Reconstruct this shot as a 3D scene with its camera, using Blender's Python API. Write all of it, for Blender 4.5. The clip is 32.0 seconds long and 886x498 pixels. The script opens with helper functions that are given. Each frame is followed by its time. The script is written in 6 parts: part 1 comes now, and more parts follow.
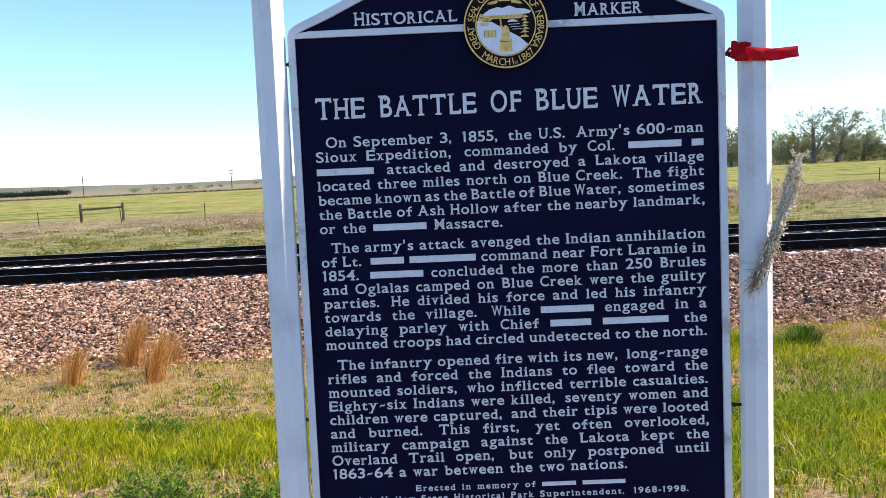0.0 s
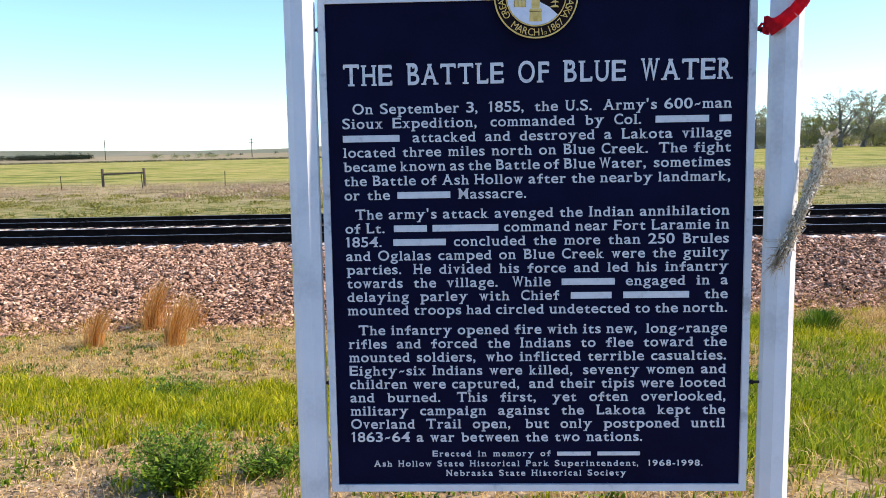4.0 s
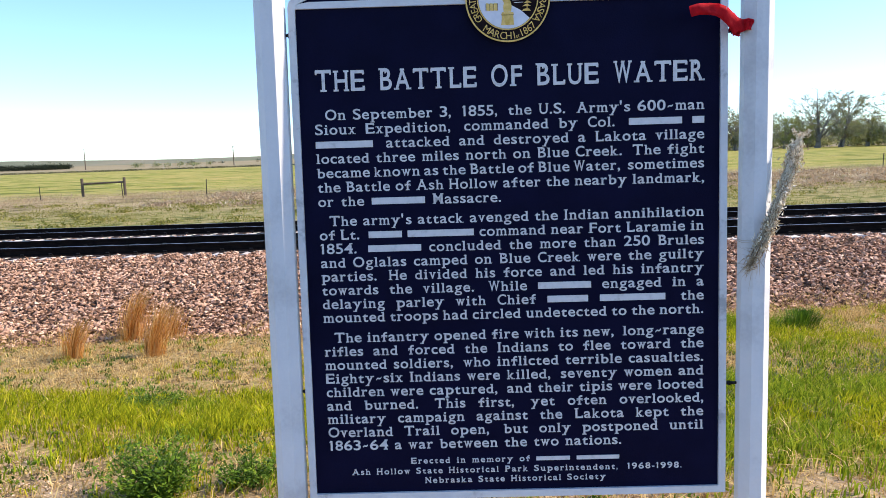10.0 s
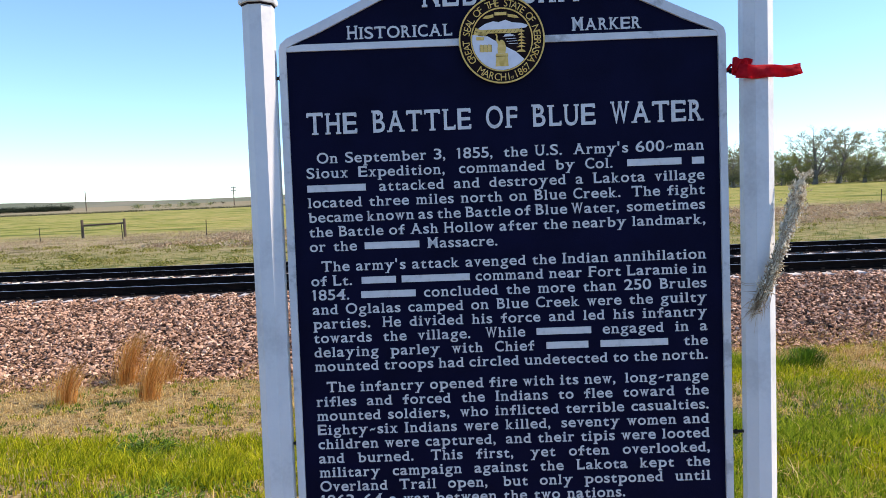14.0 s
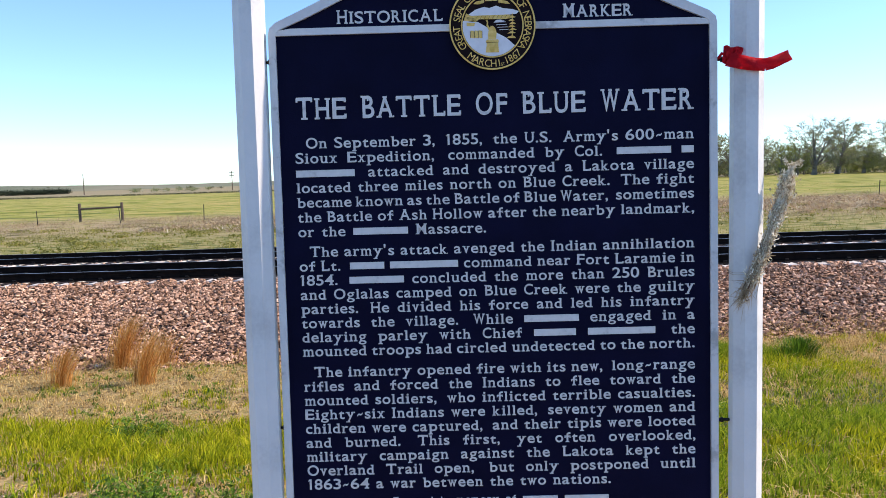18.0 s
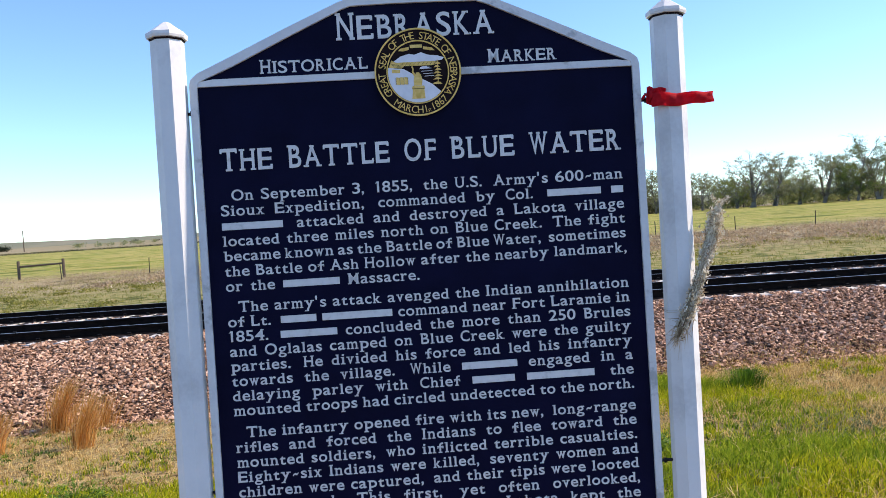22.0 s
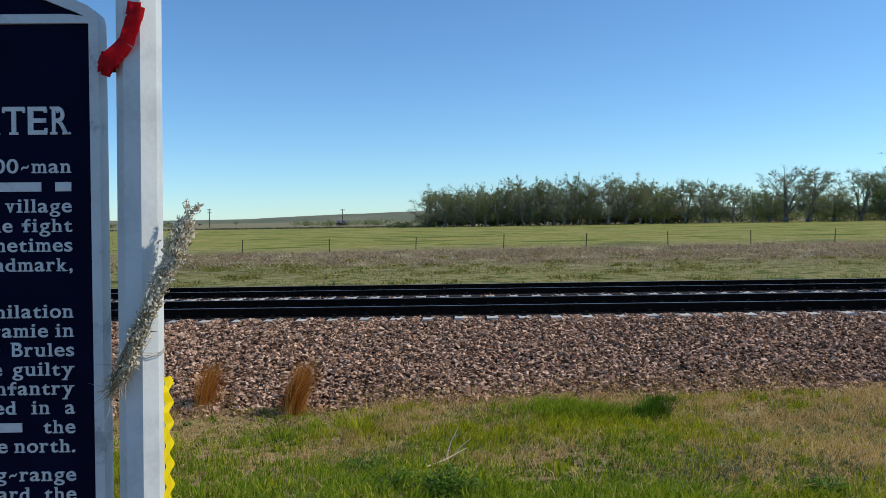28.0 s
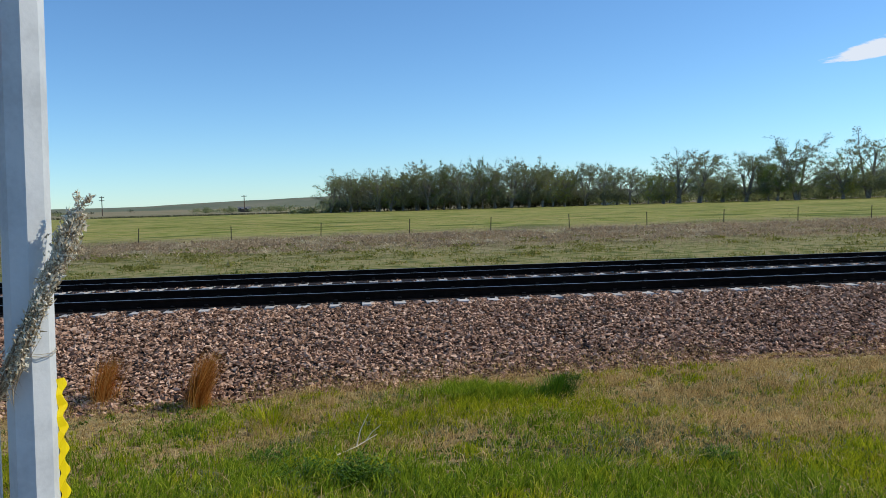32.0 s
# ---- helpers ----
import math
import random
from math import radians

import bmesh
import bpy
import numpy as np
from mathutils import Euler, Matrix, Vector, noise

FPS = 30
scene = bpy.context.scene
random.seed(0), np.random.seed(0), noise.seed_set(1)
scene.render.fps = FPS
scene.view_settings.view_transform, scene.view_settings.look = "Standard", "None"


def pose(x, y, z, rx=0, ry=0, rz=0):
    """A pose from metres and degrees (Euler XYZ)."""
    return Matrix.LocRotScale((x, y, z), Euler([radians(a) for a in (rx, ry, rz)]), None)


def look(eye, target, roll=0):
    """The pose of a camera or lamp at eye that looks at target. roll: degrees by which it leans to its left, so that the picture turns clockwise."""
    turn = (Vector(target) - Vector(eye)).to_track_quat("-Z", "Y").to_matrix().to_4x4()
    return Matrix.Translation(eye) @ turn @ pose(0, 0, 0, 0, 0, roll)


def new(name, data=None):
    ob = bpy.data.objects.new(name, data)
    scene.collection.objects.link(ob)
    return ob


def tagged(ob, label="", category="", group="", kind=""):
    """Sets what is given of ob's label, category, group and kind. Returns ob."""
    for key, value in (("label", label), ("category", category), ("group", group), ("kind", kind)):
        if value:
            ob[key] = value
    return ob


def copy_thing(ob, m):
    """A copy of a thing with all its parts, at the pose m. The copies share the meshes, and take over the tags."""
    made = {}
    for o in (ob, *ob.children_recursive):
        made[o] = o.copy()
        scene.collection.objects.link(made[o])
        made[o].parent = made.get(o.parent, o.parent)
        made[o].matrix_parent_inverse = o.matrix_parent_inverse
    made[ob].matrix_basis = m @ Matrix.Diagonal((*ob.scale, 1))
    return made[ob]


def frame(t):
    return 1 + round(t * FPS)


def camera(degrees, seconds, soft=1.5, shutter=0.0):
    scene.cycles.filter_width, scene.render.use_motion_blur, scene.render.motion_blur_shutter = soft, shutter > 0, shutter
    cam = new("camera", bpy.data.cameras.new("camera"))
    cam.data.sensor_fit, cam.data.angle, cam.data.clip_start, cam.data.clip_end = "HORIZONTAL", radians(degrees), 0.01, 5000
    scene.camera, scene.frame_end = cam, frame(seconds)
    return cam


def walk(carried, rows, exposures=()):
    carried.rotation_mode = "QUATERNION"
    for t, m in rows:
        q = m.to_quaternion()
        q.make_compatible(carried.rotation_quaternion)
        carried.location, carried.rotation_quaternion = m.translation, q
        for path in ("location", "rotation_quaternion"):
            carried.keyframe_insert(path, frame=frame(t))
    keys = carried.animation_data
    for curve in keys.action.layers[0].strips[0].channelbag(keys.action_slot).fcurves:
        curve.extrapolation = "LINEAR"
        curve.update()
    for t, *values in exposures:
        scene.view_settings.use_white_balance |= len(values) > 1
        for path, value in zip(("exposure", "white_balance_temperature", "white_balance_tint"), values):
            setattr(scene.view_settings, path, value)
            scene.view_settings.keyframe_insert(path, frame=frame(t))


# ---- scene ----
cam = camera(58.9, 32.0, soft=0.4)
PATH = [
    (0, (0.020, -3.000, 1.615), (-0.151, -1.017, 1.417), -2.81),
    (0.5, (0.021, -3.009, 1.603), (-0.180, -1.031, 1.384), -2.29),
    (1, (0.013, -3.007, 1.598), (-0.203, -1.035, 1.347), -2.86),
    (1.5, (0.014, -3.014, 1.608), (-0.230, -1.041, 1.383), -2.57),
    (2, (0.025, -3.019, 1.612), (-0.199, -1.042, 1.406), -2.73),
    (2.5, (0.033, -3.005, 1.621), (-0.209, -1.033, 1.391), -4.45),
    (3, (0.025, -3.009, 1.602), (-0.268, -1.050, 1.329), -3.84),
    (3.5, (0.004, -3.021, 1.597), (-0.212, -1.050, 1.336), -1.30),
    (5.5, (-0.002, -3.024, 1.599), (-0.230, -1.054, 1.336), -1.66),
    (6, (0.000, -3.033, 1.593), (-0.249, -1.067, 1.328), -1.60),
    (6.5, (0.011, -3.021, 1.600), (-0.238, -1.055, 1.335), -2.19),
    (7, (0.021, -3.005, 1.594), (-0.208, -1.034, 1.342), -2.14),
    (7.5, (0.021, -3.000, 1.597), (-0.206, -1.031, 1.324), -2.70),
    (8, (0.015, -3.002, 1.600), (-0.187, -1.029, 1.336), -2.10),
    (8.5, (0.014, -3.013, 1.591), (-0.185, -1.039, 1.335), -2.13),
    (9, (0.016, -3.009, 1.605), (-0.219, -1.039, 1.358), -3.08),
    (9.5, (0.017, -3.005, 1.591), (-0.224, -1.038, 1.321), -2.64),
    (10, (0.032, -3.001, 1.594), (-0.144, -1.024, 1.345), -2.01),
    (10.5, (0.057, -2.996, 1.591), (-0.035, -1.011, 1.365), -1.55),
    (11, (0.080, -2.974, 1.591), (0.121, -0.985, 1.385), -1.76),
    (11.5, (0.059, -2.916, 1.591), (0.285, -0.939, 1.386), -1.95),
    (12, (0.049, -2.868, 1.608), (0.100, -0.874, 1.459), -3.59),
    (12.5, (0.025, -2.893, 1.605), (-0.021, -0.898, 1.455), -0.43),
    (13, (0.050, -2.878, 1.603), (-0.032, -0.888, 1.434), -2.10),
    (13.5, (0.060, -2.887, 1.602), (-0.093, -0.897, 1.449), -2.37),
    (14, (0.044, -2.915, 1.608), (-0.129, -0.929, 1.457), -2.40),
    (14.5, (0.052, -2.919, 1.604), (-0.120, -0.930, 1.447), -1.93),
    (16.5, (-0.004, -2.896, 1.599), (-0.177, -0.906, 1.410), -1.27),
    (17, (0.023, -2.913, 1.607), (-0.200, -0.933, 1.387), -1.45),
    (17.5, (0.039, -2.919, 1.628), (-0.156, -0.938, 1.422), -1.82),
    (18, (0.080, -2.912, 1.605), (-0.090, -0.922, 1.420), -1.86),
    (18.5, (0.053, -2.907, 1.578), (-0.094, -0.914, 1.411), -1.36),
    (19, (0.057, -2.916, 1.608), (-0.107, -0.931, 1.430), -1.86),
    (19.5, (0.073, -2.902, 1.612), (-0.062, -0.915, 1.419), -0.96),
    (20, (0.089, -2.910, 1.618), (-0.071, -0.923, 1.455), -2.03),
    (20.5, (0.089, -2.903, 1.610), (-0.096, -0.917, 1.435), -1.64),
    (21, (0.078, -2.906, 1.606), (-0.112, -0.918, 1.438), -1.82),
    (21.5, (0.071, -2.887, 1.609), (-0.062, -0.894, 1.489), -2.10),
    (22, (0.148, -2.855, 1.613), (0.105, -0.857, 1.533), -3.74),
    (22.5, (0.164, -2.751, 1.563), (0.385, -0.763, 1.560), -1.37),
    (23, (0.305, -2.642, 1.588), (0.653, -0.678, 1.439), -1.52),
    (23.5, (0.597, -2.535, 1.583), (0.733, -0.541, 1.501), -0.39),
    (24, (0.821, -2.405, 1.608), (1.192, -0.440, 1.550), -0.08),
    (24.4, (1.011, -2.257, 1.570), (1.833, -0.443, 1.435), 1.98),
    (24.6, (1.098, -2.277, 1.583), (2.188, -0.610, 1.483), 1.26),
    (24.8, (1.154, -2.129, 1.573), (2.217, -0.444, 1.480), 1.05),
    (25, (1.243, -1.930, 1.564), (2.020, -0.091, 1.516), 0.83),
    (25.2, (1.396, -2.116, 1.520), (1.823, -0.162, 1.494), -0.99),
    (25.5, (1.507, -2.088, 1.564), (1.688, -0.097, 1.490), 0.78),
    (26, (1.576, -2.150, 1.582), (1.758, -0.162, 1.462), 1.23),
    (26.5, (1.720, -2.117, 1.572), (1.690, -0.116, 1.542), -1.77),
    (28.5, (1.958, -2.043, 1.582), (1.814, -0.050, 1.488), -1.50),
    (29, (1.976, -2.071, 1.598), (1.777, -0.084, 1.505), -3.19),
    (29.5, (1.972, -2.012, 1.590), (1.878, -0.015, 1.510), -2.34),
    (30, (1.995, -2.018, 1.586), (1.945, -0.022, 1.469), -2.71),
    (30.5, (2.007, -2.029, 1.585), (2.029, -0.032, 1.477), -2.42),
    (31, (2.007, -2.033, 1.587), (2.050, -0.036, 1.482), -2.56),
    (31.5, (2.005, -2.041, 1.587), (2.068, -0.044, 1.490), -2.34),
    (32, (1.926, -2.024, 1.586), (2.044, -0.031, 1.461), -1.51),
]
# exposure drifts as the lens turns from the dark panel to the bright field
EXPO = [(0, 0.52, 6750, 24), (9, 0.52, 6750, 24), (11, 0.52, 6750, 24), (12, 0.24, 6650, 22), (13, 0.30, 6750, 24), (21.5, 0.36, 6750, 24), (23.0, 0.28, 6700, 24), (24.2, 0.06, 6600, 26), (24.7, -0.26, 6700, 24), (25.0, -0.64, 6820, 18), (26.0, -0.66, 6620, 16), (28.5, -0.58, 6150, 11), (32.0, -0.58, 6200, 12)]
walk(cam, [(t, look(eye, target, roll)) for t, eye, target, roll in PATH], EXPO)

# ---- sky and sun ----
SUN_EL, SUN_AZ = radians(42), radians(8)          # azimuth from +x towards +y
to_sun = Vector((math.cos(SUN_EL) * math.cos(SUN_AZ), math.cos(SUN_EL) * math.sin(SUN_AZ), math.sin(SUN_EL)))
sun = new("sun", bpy.data.lights.new("sun", "SUN"))
sun.data.energy, sun.data.angle, sun.data.color = 5.0, radians(0.53), (1.0, 0.91, 0.72)
sun.matrix_world = look((0, 0, 0), -to_sun)

world = bpy.data.worlds.new("world")
scene.world = world
world.use_nodes = True
wn, wl = world.node_tree.nodes, world.node_tree.links
wn.clear()


def wnode(kind, **kw):
    n = wn.new(kind)
    for k, v in kw.items():
        if k == "op":
            n.operation = v
        else:
            n.inputs[int(k[1:])].default_value = v
    return n


sky = wn.new("ShaderNodeTexSky")
sky.sky_type, sky.sun_disc, sky.sun_elevation, sky.sun_rotation = "NISHITA", False, SUN_EL, radians(90) - SUN_AZ
sky.air_density, sky.dust_density, sky.ozone_density, sky.altitude = 1.0, 0.05, 3.0, 1100
back = wnode("ShaderNodeBackground", i1=0.182)
out = wn.new("ShaderNodeOutputWorld")
# a thin sheet of fair-weather cloud low in the east
tc = wn.new("ShaderNodeTexCoord")
sep = wn.new("ShaderNodeSeparateXYZ")
wl.new(tc.outputs["Generated"], sep.inputs[0])
azi = wnode("ShaderNodeMath", op="ARCTAN2")
wl.new(sep.outputs[0], azi.inputs[0]); wl.new(sep.outputs[1], azi.inputs[1])
ele = wnode("ShaderNodeMath", op="ARCSINE")
wl.new(sep.outputs[2], ele.inputs[0])


def ramp_math(source, a, b):
    n = wn.new("ShaderNodeMapRange")
    n.interpolation_type = "SMOOTHSTEP"
    wl.new(source, n.inputs[0])
    n.inputs[1].default_value, n.inputs[2].default_value = a, b
    return n.outputs[0]


def mul(a, b):
    n = wnode("ShaderNodeMath", op="MULTIPLY")
    wl.new(a, n.inputs[0]); wl.new(b, n.inputs[1])
    return n.outputs[0]


cvec = wn.new("ShaderNodeCombineXYZ")
sa = wnode("ShaderNodeMath", op="MULTIPLY", i1=13.0); wl.new(azi.outputs[0], sa.inputs[0])
se = wnode("ShaderNodeMath", op="MULTIPLY", i1=62.0); wl.new(ele.outputs[0], se.inputs[0])
wl.new(sa.outputs[0], cvec.inputs[0]); wl.new(se.outputs[0], cvec.inputs[1])
cn = wn.new("ShaderNodeTexNoise")
cn.inputs["Scale"].default_value, cn.inputs["Detail"].default_value, cn.inputs["Roughness"].default_value = 1.0, 7.0, 0.62
wl.new(cvec.outputs[0], cn.inputs["Vector"])
# a bank that begins as a tip and opens eastwards over a level base, with a few wisps above it
low = wnode("ShaderNodeMath", op="MULTIPLY_ADD", i1=-0.03, i2=0.0); wl.new(azi.outputs[0], low.inputs[0])
lowd = wnode("ShaderNodeMath", op="ADD"); wl.new(ele.outputs[0], lowd.inputs[0]); wl.new(low.outputs[0], lowd.inputs[1])
hi = wnode("ShaderNodeMath", op="MULTIPLY_ADD", i1=-0.50, i2=0.0); wl.new(azi.outputs[0], hi.inputs[0])
hid = wnode("ShaderNodeMath", op="ADD"); wl.new(ele.outputs[0], hid.inputs[0]); wl.new(hi.outputs[0], hid.inputs[1])
bank = mul(mul(mul(ramp_math(azi.outputs[0], 0.475, 0.53), ramp_math(lowd.outputs[0], 0.121, 0.128)), ramp_math(hid.outputs[0], -0.099, -0.129)), ramp_math(ele.outputs[0], 0.240, 0.220))
wisp = mul(mul(ramp_math(azi.outputs[0], 0.62, 0.70), ramp_math(ele.outputs[0], 0.309, 0.322)), ramp_math(ele.outputs[0], 0.362, 0.339))
wedge = wnode("ShaderNodeMath", op="MAXIMUM"); wl.new(bank, wedge.inputs[0])
thin_wisp = wnode("ShaderNodeMath", op="MULTIPLY", i1=0.48); wl.new(wisp, thin_wisp.inputs[0]); wl.new(thin_wisp.outputs[0], wedge.inputs[1])
wedge = wedge.outputs[0]
under = ramp_math(lowd.outputs[0], 0.161, 0.128)
thr = wnode("ShaderNodeMath", op="MULTIPLY_ADD", i1=0.27, i2=-0.255); wl.new(wedge, thr.inputs[0])
thu = wnode("ShaderNodeMath", op="MULTIPLY_ADD", i1=0.13); wl.new(under, thu.inputs[0]); wl.new(thr.outputs[0], thu.inputs[2])
dens = wnode("ShaderNodeMath", op="ADD"); wl.new(cn.outputs[0], dens.inputs[0]); wl.new(thu.outputs[0], dens.inputs[1])
cloud = mul(ramp_math(dens.outputs[0], 0.485, 0.60), ramp_math(wedge, 0.02, 0.2))
mixc = wn.new("ShaderNodeMixRGB")
mixc.inputs[2].default_value = (6.2, 6.7, 7.2, 1)
tint = wn.new("ShaderNodeMixRGB")
tint.blend_type = "MULTIPLY"
tint.inputs[0].default_value, tint.inputs[2].default_value = 1.0, (0.735, 0.995, 1.13, 1)
wl.new(sky.outputs[0], tint.inputs[1])
wl.new(cloud, mixc.inputs[0]); wl.new(tint.outputs[0], mixc.inputs[1])
wl.new(mixc.outputs[0], back.inputs[0])
wl.new(back.outputs[0], out.inputs[0])

# ---- materials ----


def material(name, stops, scale=8.0, rough=0.7, metal=0.0, bump=0.0, bump_scale=None, detail=6.0, fine=None, translucent=0.0,
             island=0.0, rand=0.0, spec=0.25, stretch=None):
    """Noise-ramped Principled material. stops: [(pos, rgb)...]; fine: (scale, strength) of a second grain; island / rand: share of
    the ramp driven by the random value per island / per object."""
    m = bpy.data.materials.new(name)
    m.use_nodes = True
    n, l = m.node_tree.nodes, m.node_tree.links
    b = n["Principled BSDF"]
    b.inputs["Roughness"].default_value, b.inputs["Metallic"].default_value = rough, metal
    b.inputs["Specular IOR Level"].default_value = spec
    geo = n.new("ShaderNodeNewGeometry")
    co = geo.outputs["Position"]
    if stretch:
        mp = n.new("ShaderNodeMapping")
        mp.inputs["Scale"].default_value = stretch
        l.new(co, mp.inputs[0])
        co = mp.outputs[0]
    no = n.new("ShaderNodeTexNoise")
    no.inputs["Scale"].default_value, no.inputs["Detail"].default_value = scale, detail
    l.new(co, no.inputs["Vector"])
    fac = no.outputs["Fac"]
    if fine:
        n2 = n.new("ShaderNodeTexNoise")
        n2.inputs["Scale"].default_value, n2.inputs["Detail"].default_value = fine[0], 4.0
        l.new(co, n2.inputs["Vector"])
        ma = n.new("ShaderNodeMath"); ma.operation = "MULTIPLY_ADD"
        ma.inputs[1].default_value = fine[1]
        l.new(n2.outputs["Fac"], ma.inputs[0])
        mb = n.new("ShaderNodeMath"); mb.operation = "SUBTRACT"
        mb.inputs[1].default_value = fine[1] / 2
        l.new(fac, ma.inputs[2]); l.new(ma.outputs[0], mb.inputs[0])
        fac = mb.outputs[0]
    if island or rand:
        if island:
            src = geo.outputs["Random Per Island"]
        else:
            oi = n.new("ShaderNodeObjectInfo")
            src = oi.outputs["Random"]
        mx = n.new("ShaderNodeMixRGB")
        mx.inputs[0].default_value = island or rand
        l.new(fac, mx.inputs[1]); l.new(src, mx.inputs[2])
        fac = mx.outputs[0]
    cr = n.new("ShaderNodeValToRGB")
    e = cr.color_ramp.elements
    e[0].position, e[0].color = stops[0][0], (*stops[0][1], 1)
    e[1].position, e[1].color = stops[-1][0], (*stops[-1][1], 1)
    for p, c in stops[1:-1]:
        k = e.new(p)
        k.color = (*c, 1)
    l.new(fac, cr.inputs[0])
    l.new(cr.outputs[0], b.inputs["Base Color"])
    if bump:
        nb = n.new("ShaderNodeTexNoise")
        nb.inputs["Scale"].default_value, nb.inputs["Detail"].default_value = bump_scale or scale * 3, 5.0
        l.new(co, nb.inputs["Vector"])
        bp = n.new("ShaderNodeBump")
        bp.inputs["Strength"].default_value, bp.inputs["Distance"].default_value = bump, 0.02
        l.new(nb.outputs["Fac"], bp.inputs["Height"])
        l.new(bp.outputs[0], b.inputs["Normal"])
    if translucent:
        t = n.new("ShaderNodeBsdfTranslucent")
        mx = n.new("ShaderNodeMixShader")
        mx.inputs[0].default_value = translucent
        l.new(cr.outputs[0], t.inputs[0])
        l.new(b.outputs[0], mx.inputs[1]); l.new(t.outputs[0], mx.inputs[2])
        l.new(mx.outputs[0], n["Material Output"].inputs[0])
    return m


M = {}
M["white_paint"] = material("white_paint", [(0.3, (0.540, 0.552, 0.546)), (0.5, (0.666, 0.681, 0.669)), (0.75, (0.720, 0.725, 0.710))], 5, 0.45, bump=0.05, bump_scale=60, fine=(70, 0.25))
M["frame_paint"] = material("frame_paint", [(0.28, (0.396, 0.405, 0.400)), (0.40, (0.612, 0.623, 0.619)), (0.7, (0.684, 0.699, 0.687))], 9, 0.5, bump=0.08, bump_scale=90, fine=(60, 0.35))
M["navy_enamel"] = material("navy_enamel", [(0.3, (0.0025, 0.0029, 0.016)), (0.7, (0.0042, 0.0048, 0.025))], 6, 0.6, bump=0.12, bump_scale=160, fine=(140, 0.3), spec=0.06)
M["letter_paint"] = material("letter_paint", [(0.25, (0.50, 0.50, 0.485)), (0.42, (0.64, 0.64, 0.625)), (0.7, (0.70, 0.70, 0.68))], 40, 0.6)
M["gold"] = material("gold", [(0.3, (0.66, 0.41, 0.08)), (0.7, (0.90, 0.62, 0.20))], 60, 0.45)
M["seal_white"] = material("seal_white", [(0.3, (0.70, 0.70, 0.72)), (0.7, (0.80, 0.80, 0.82))], 40, 0.5)
M["seal_dark"] = material("seal_dark", [(0.3, (0.010, 0.005, 0.006)), (0.7, (0.022, 0.012, 0.012))], 40, 0.6, spec=0.06)
M["black_steel"] = material("black_steel", [(0.3, (0.01, 0.01, 0.012)), (0.7, (0.04, 0.035, 0.03))], 60, 0.5, 0.6)
M["yellow_plastic"] = material("yellow_plastic", [(0.3, (0.94, 0.68, 0.002)), (0.7, (0.98, 0.78, 0.006))], 20, 0.4, translucent=0.12)
M["black_rubber"] = material("black_rubber", [(0.3, (0.012, 0.012, 0.012)), (0.7, (0.03, 0.028, 0.025))], 30, 0.7)
M["red_cloth"] = material("red_cloth", [(0.3, (0.66, 0.010, 0.02)), (0.7, (0.84, 0.022, 0.035))], 45, 0.75, bump=0.3, bump_scale=300, translucent=0.5)
M["dry_stem"] = material("dry_stem", [(0.2, (0.20, 0.14, 0.08)), (0.5, (0.46, 0.36, 0.23)), (0.8, (0.62, 0.52, 0.36))], 30, 0.85, island=0.6, translucent=0.25)
M["dry_floret"] = material("dry_floret", [(0.15, (0.42, 0.32, 0.19)), (0.45, (0.80, 0.71, 0.53)), (0.85, (0.90, 0.86, 0.73))], 40, 0.9, island=0.7, translucent=0.25, spec=0.05)
M["twine"] = material("twine", [(0.3, (0.4, 0.36, 0.28)), (0.7, (0.55, 0.5, 0.4))], 50, 0.9)
M["green_blade"] = material("green_blade", [(0.12, (0.063, 0.100, 0.006)), (0.34, (0.213, 0.268, 0.010)), (0.58, (0.439, 0.466, 0.014)), (0.78, (0.627, 0.571, 0.030)), (0.95, (0.752, 0.583, 0.130))], 2.6, 0.65, island=0.6, translucent=0.45, spec=0.05)
M["lush_blade"] = material("lush_blade", [(0.12, (0.051, 0.099, 0.007)), (0.36, (0.162, 0.248, 0.014)), (0.6, (0.323, 0.416, 0.022)), (0.9, (0.612, 0.576, 0.060))], 3.2, 0.65, island=0.6, translucent=0.4, spec=0.05)
M["dry_blade"] = material("dry_blade", [(0.12, (0.163, 0.096, 0.035)), (0.35, (0.490, 0.326, 0.120)), (0.6, (0.723, 0.517, 0.210)), (0.8, (0.863, 0.662, 0.300)), (0.95, (0.303, 0.314, 0.040))], 1.6, 0.8, island=0.65, translucent=0.4, spec=0.05)
M["rust_blade"] = material("rust_blade", [(0.15, (0.26, 0.075, 0.012)), (0.5, (0.56, 0.22, 0.04)), (0.85, (0.82, 0.44, 0.12))], 2.0, 0.75, island=0.75, translucent=0.45, spec=0.05)
M["amber_blade"] = material("amber_blade", [(0.15, (0.36, 0.14, 0.025)), (0.5, (0.68, 0.34, 0.085)), (0.85, (0.88, 0.55, 0.21))], 2.0, 0.75, island=0.75, translucent=0.45, spec=0.05)
M["leaf_green"] = material("leaf_green", [(0.15, (0.022, 0.055, 0.005)), (0.5, (0.085, 0.175, 0.012)), (0.85, (0.20, 0.31, 0.02))], 6, 0.55, island=0.6, translucent=0.22, spec=0.15)
M["sage_leaf"] = material("sage_leaf", [(0.15, (0.075, 0.095, 0.040)), (0.5, (0.185, 0.215, 0.095)), (0.85, (0.34, 0.36, 0.19))], 5, 0.7, island=0.6, translucent=0.25, spec=0.1)
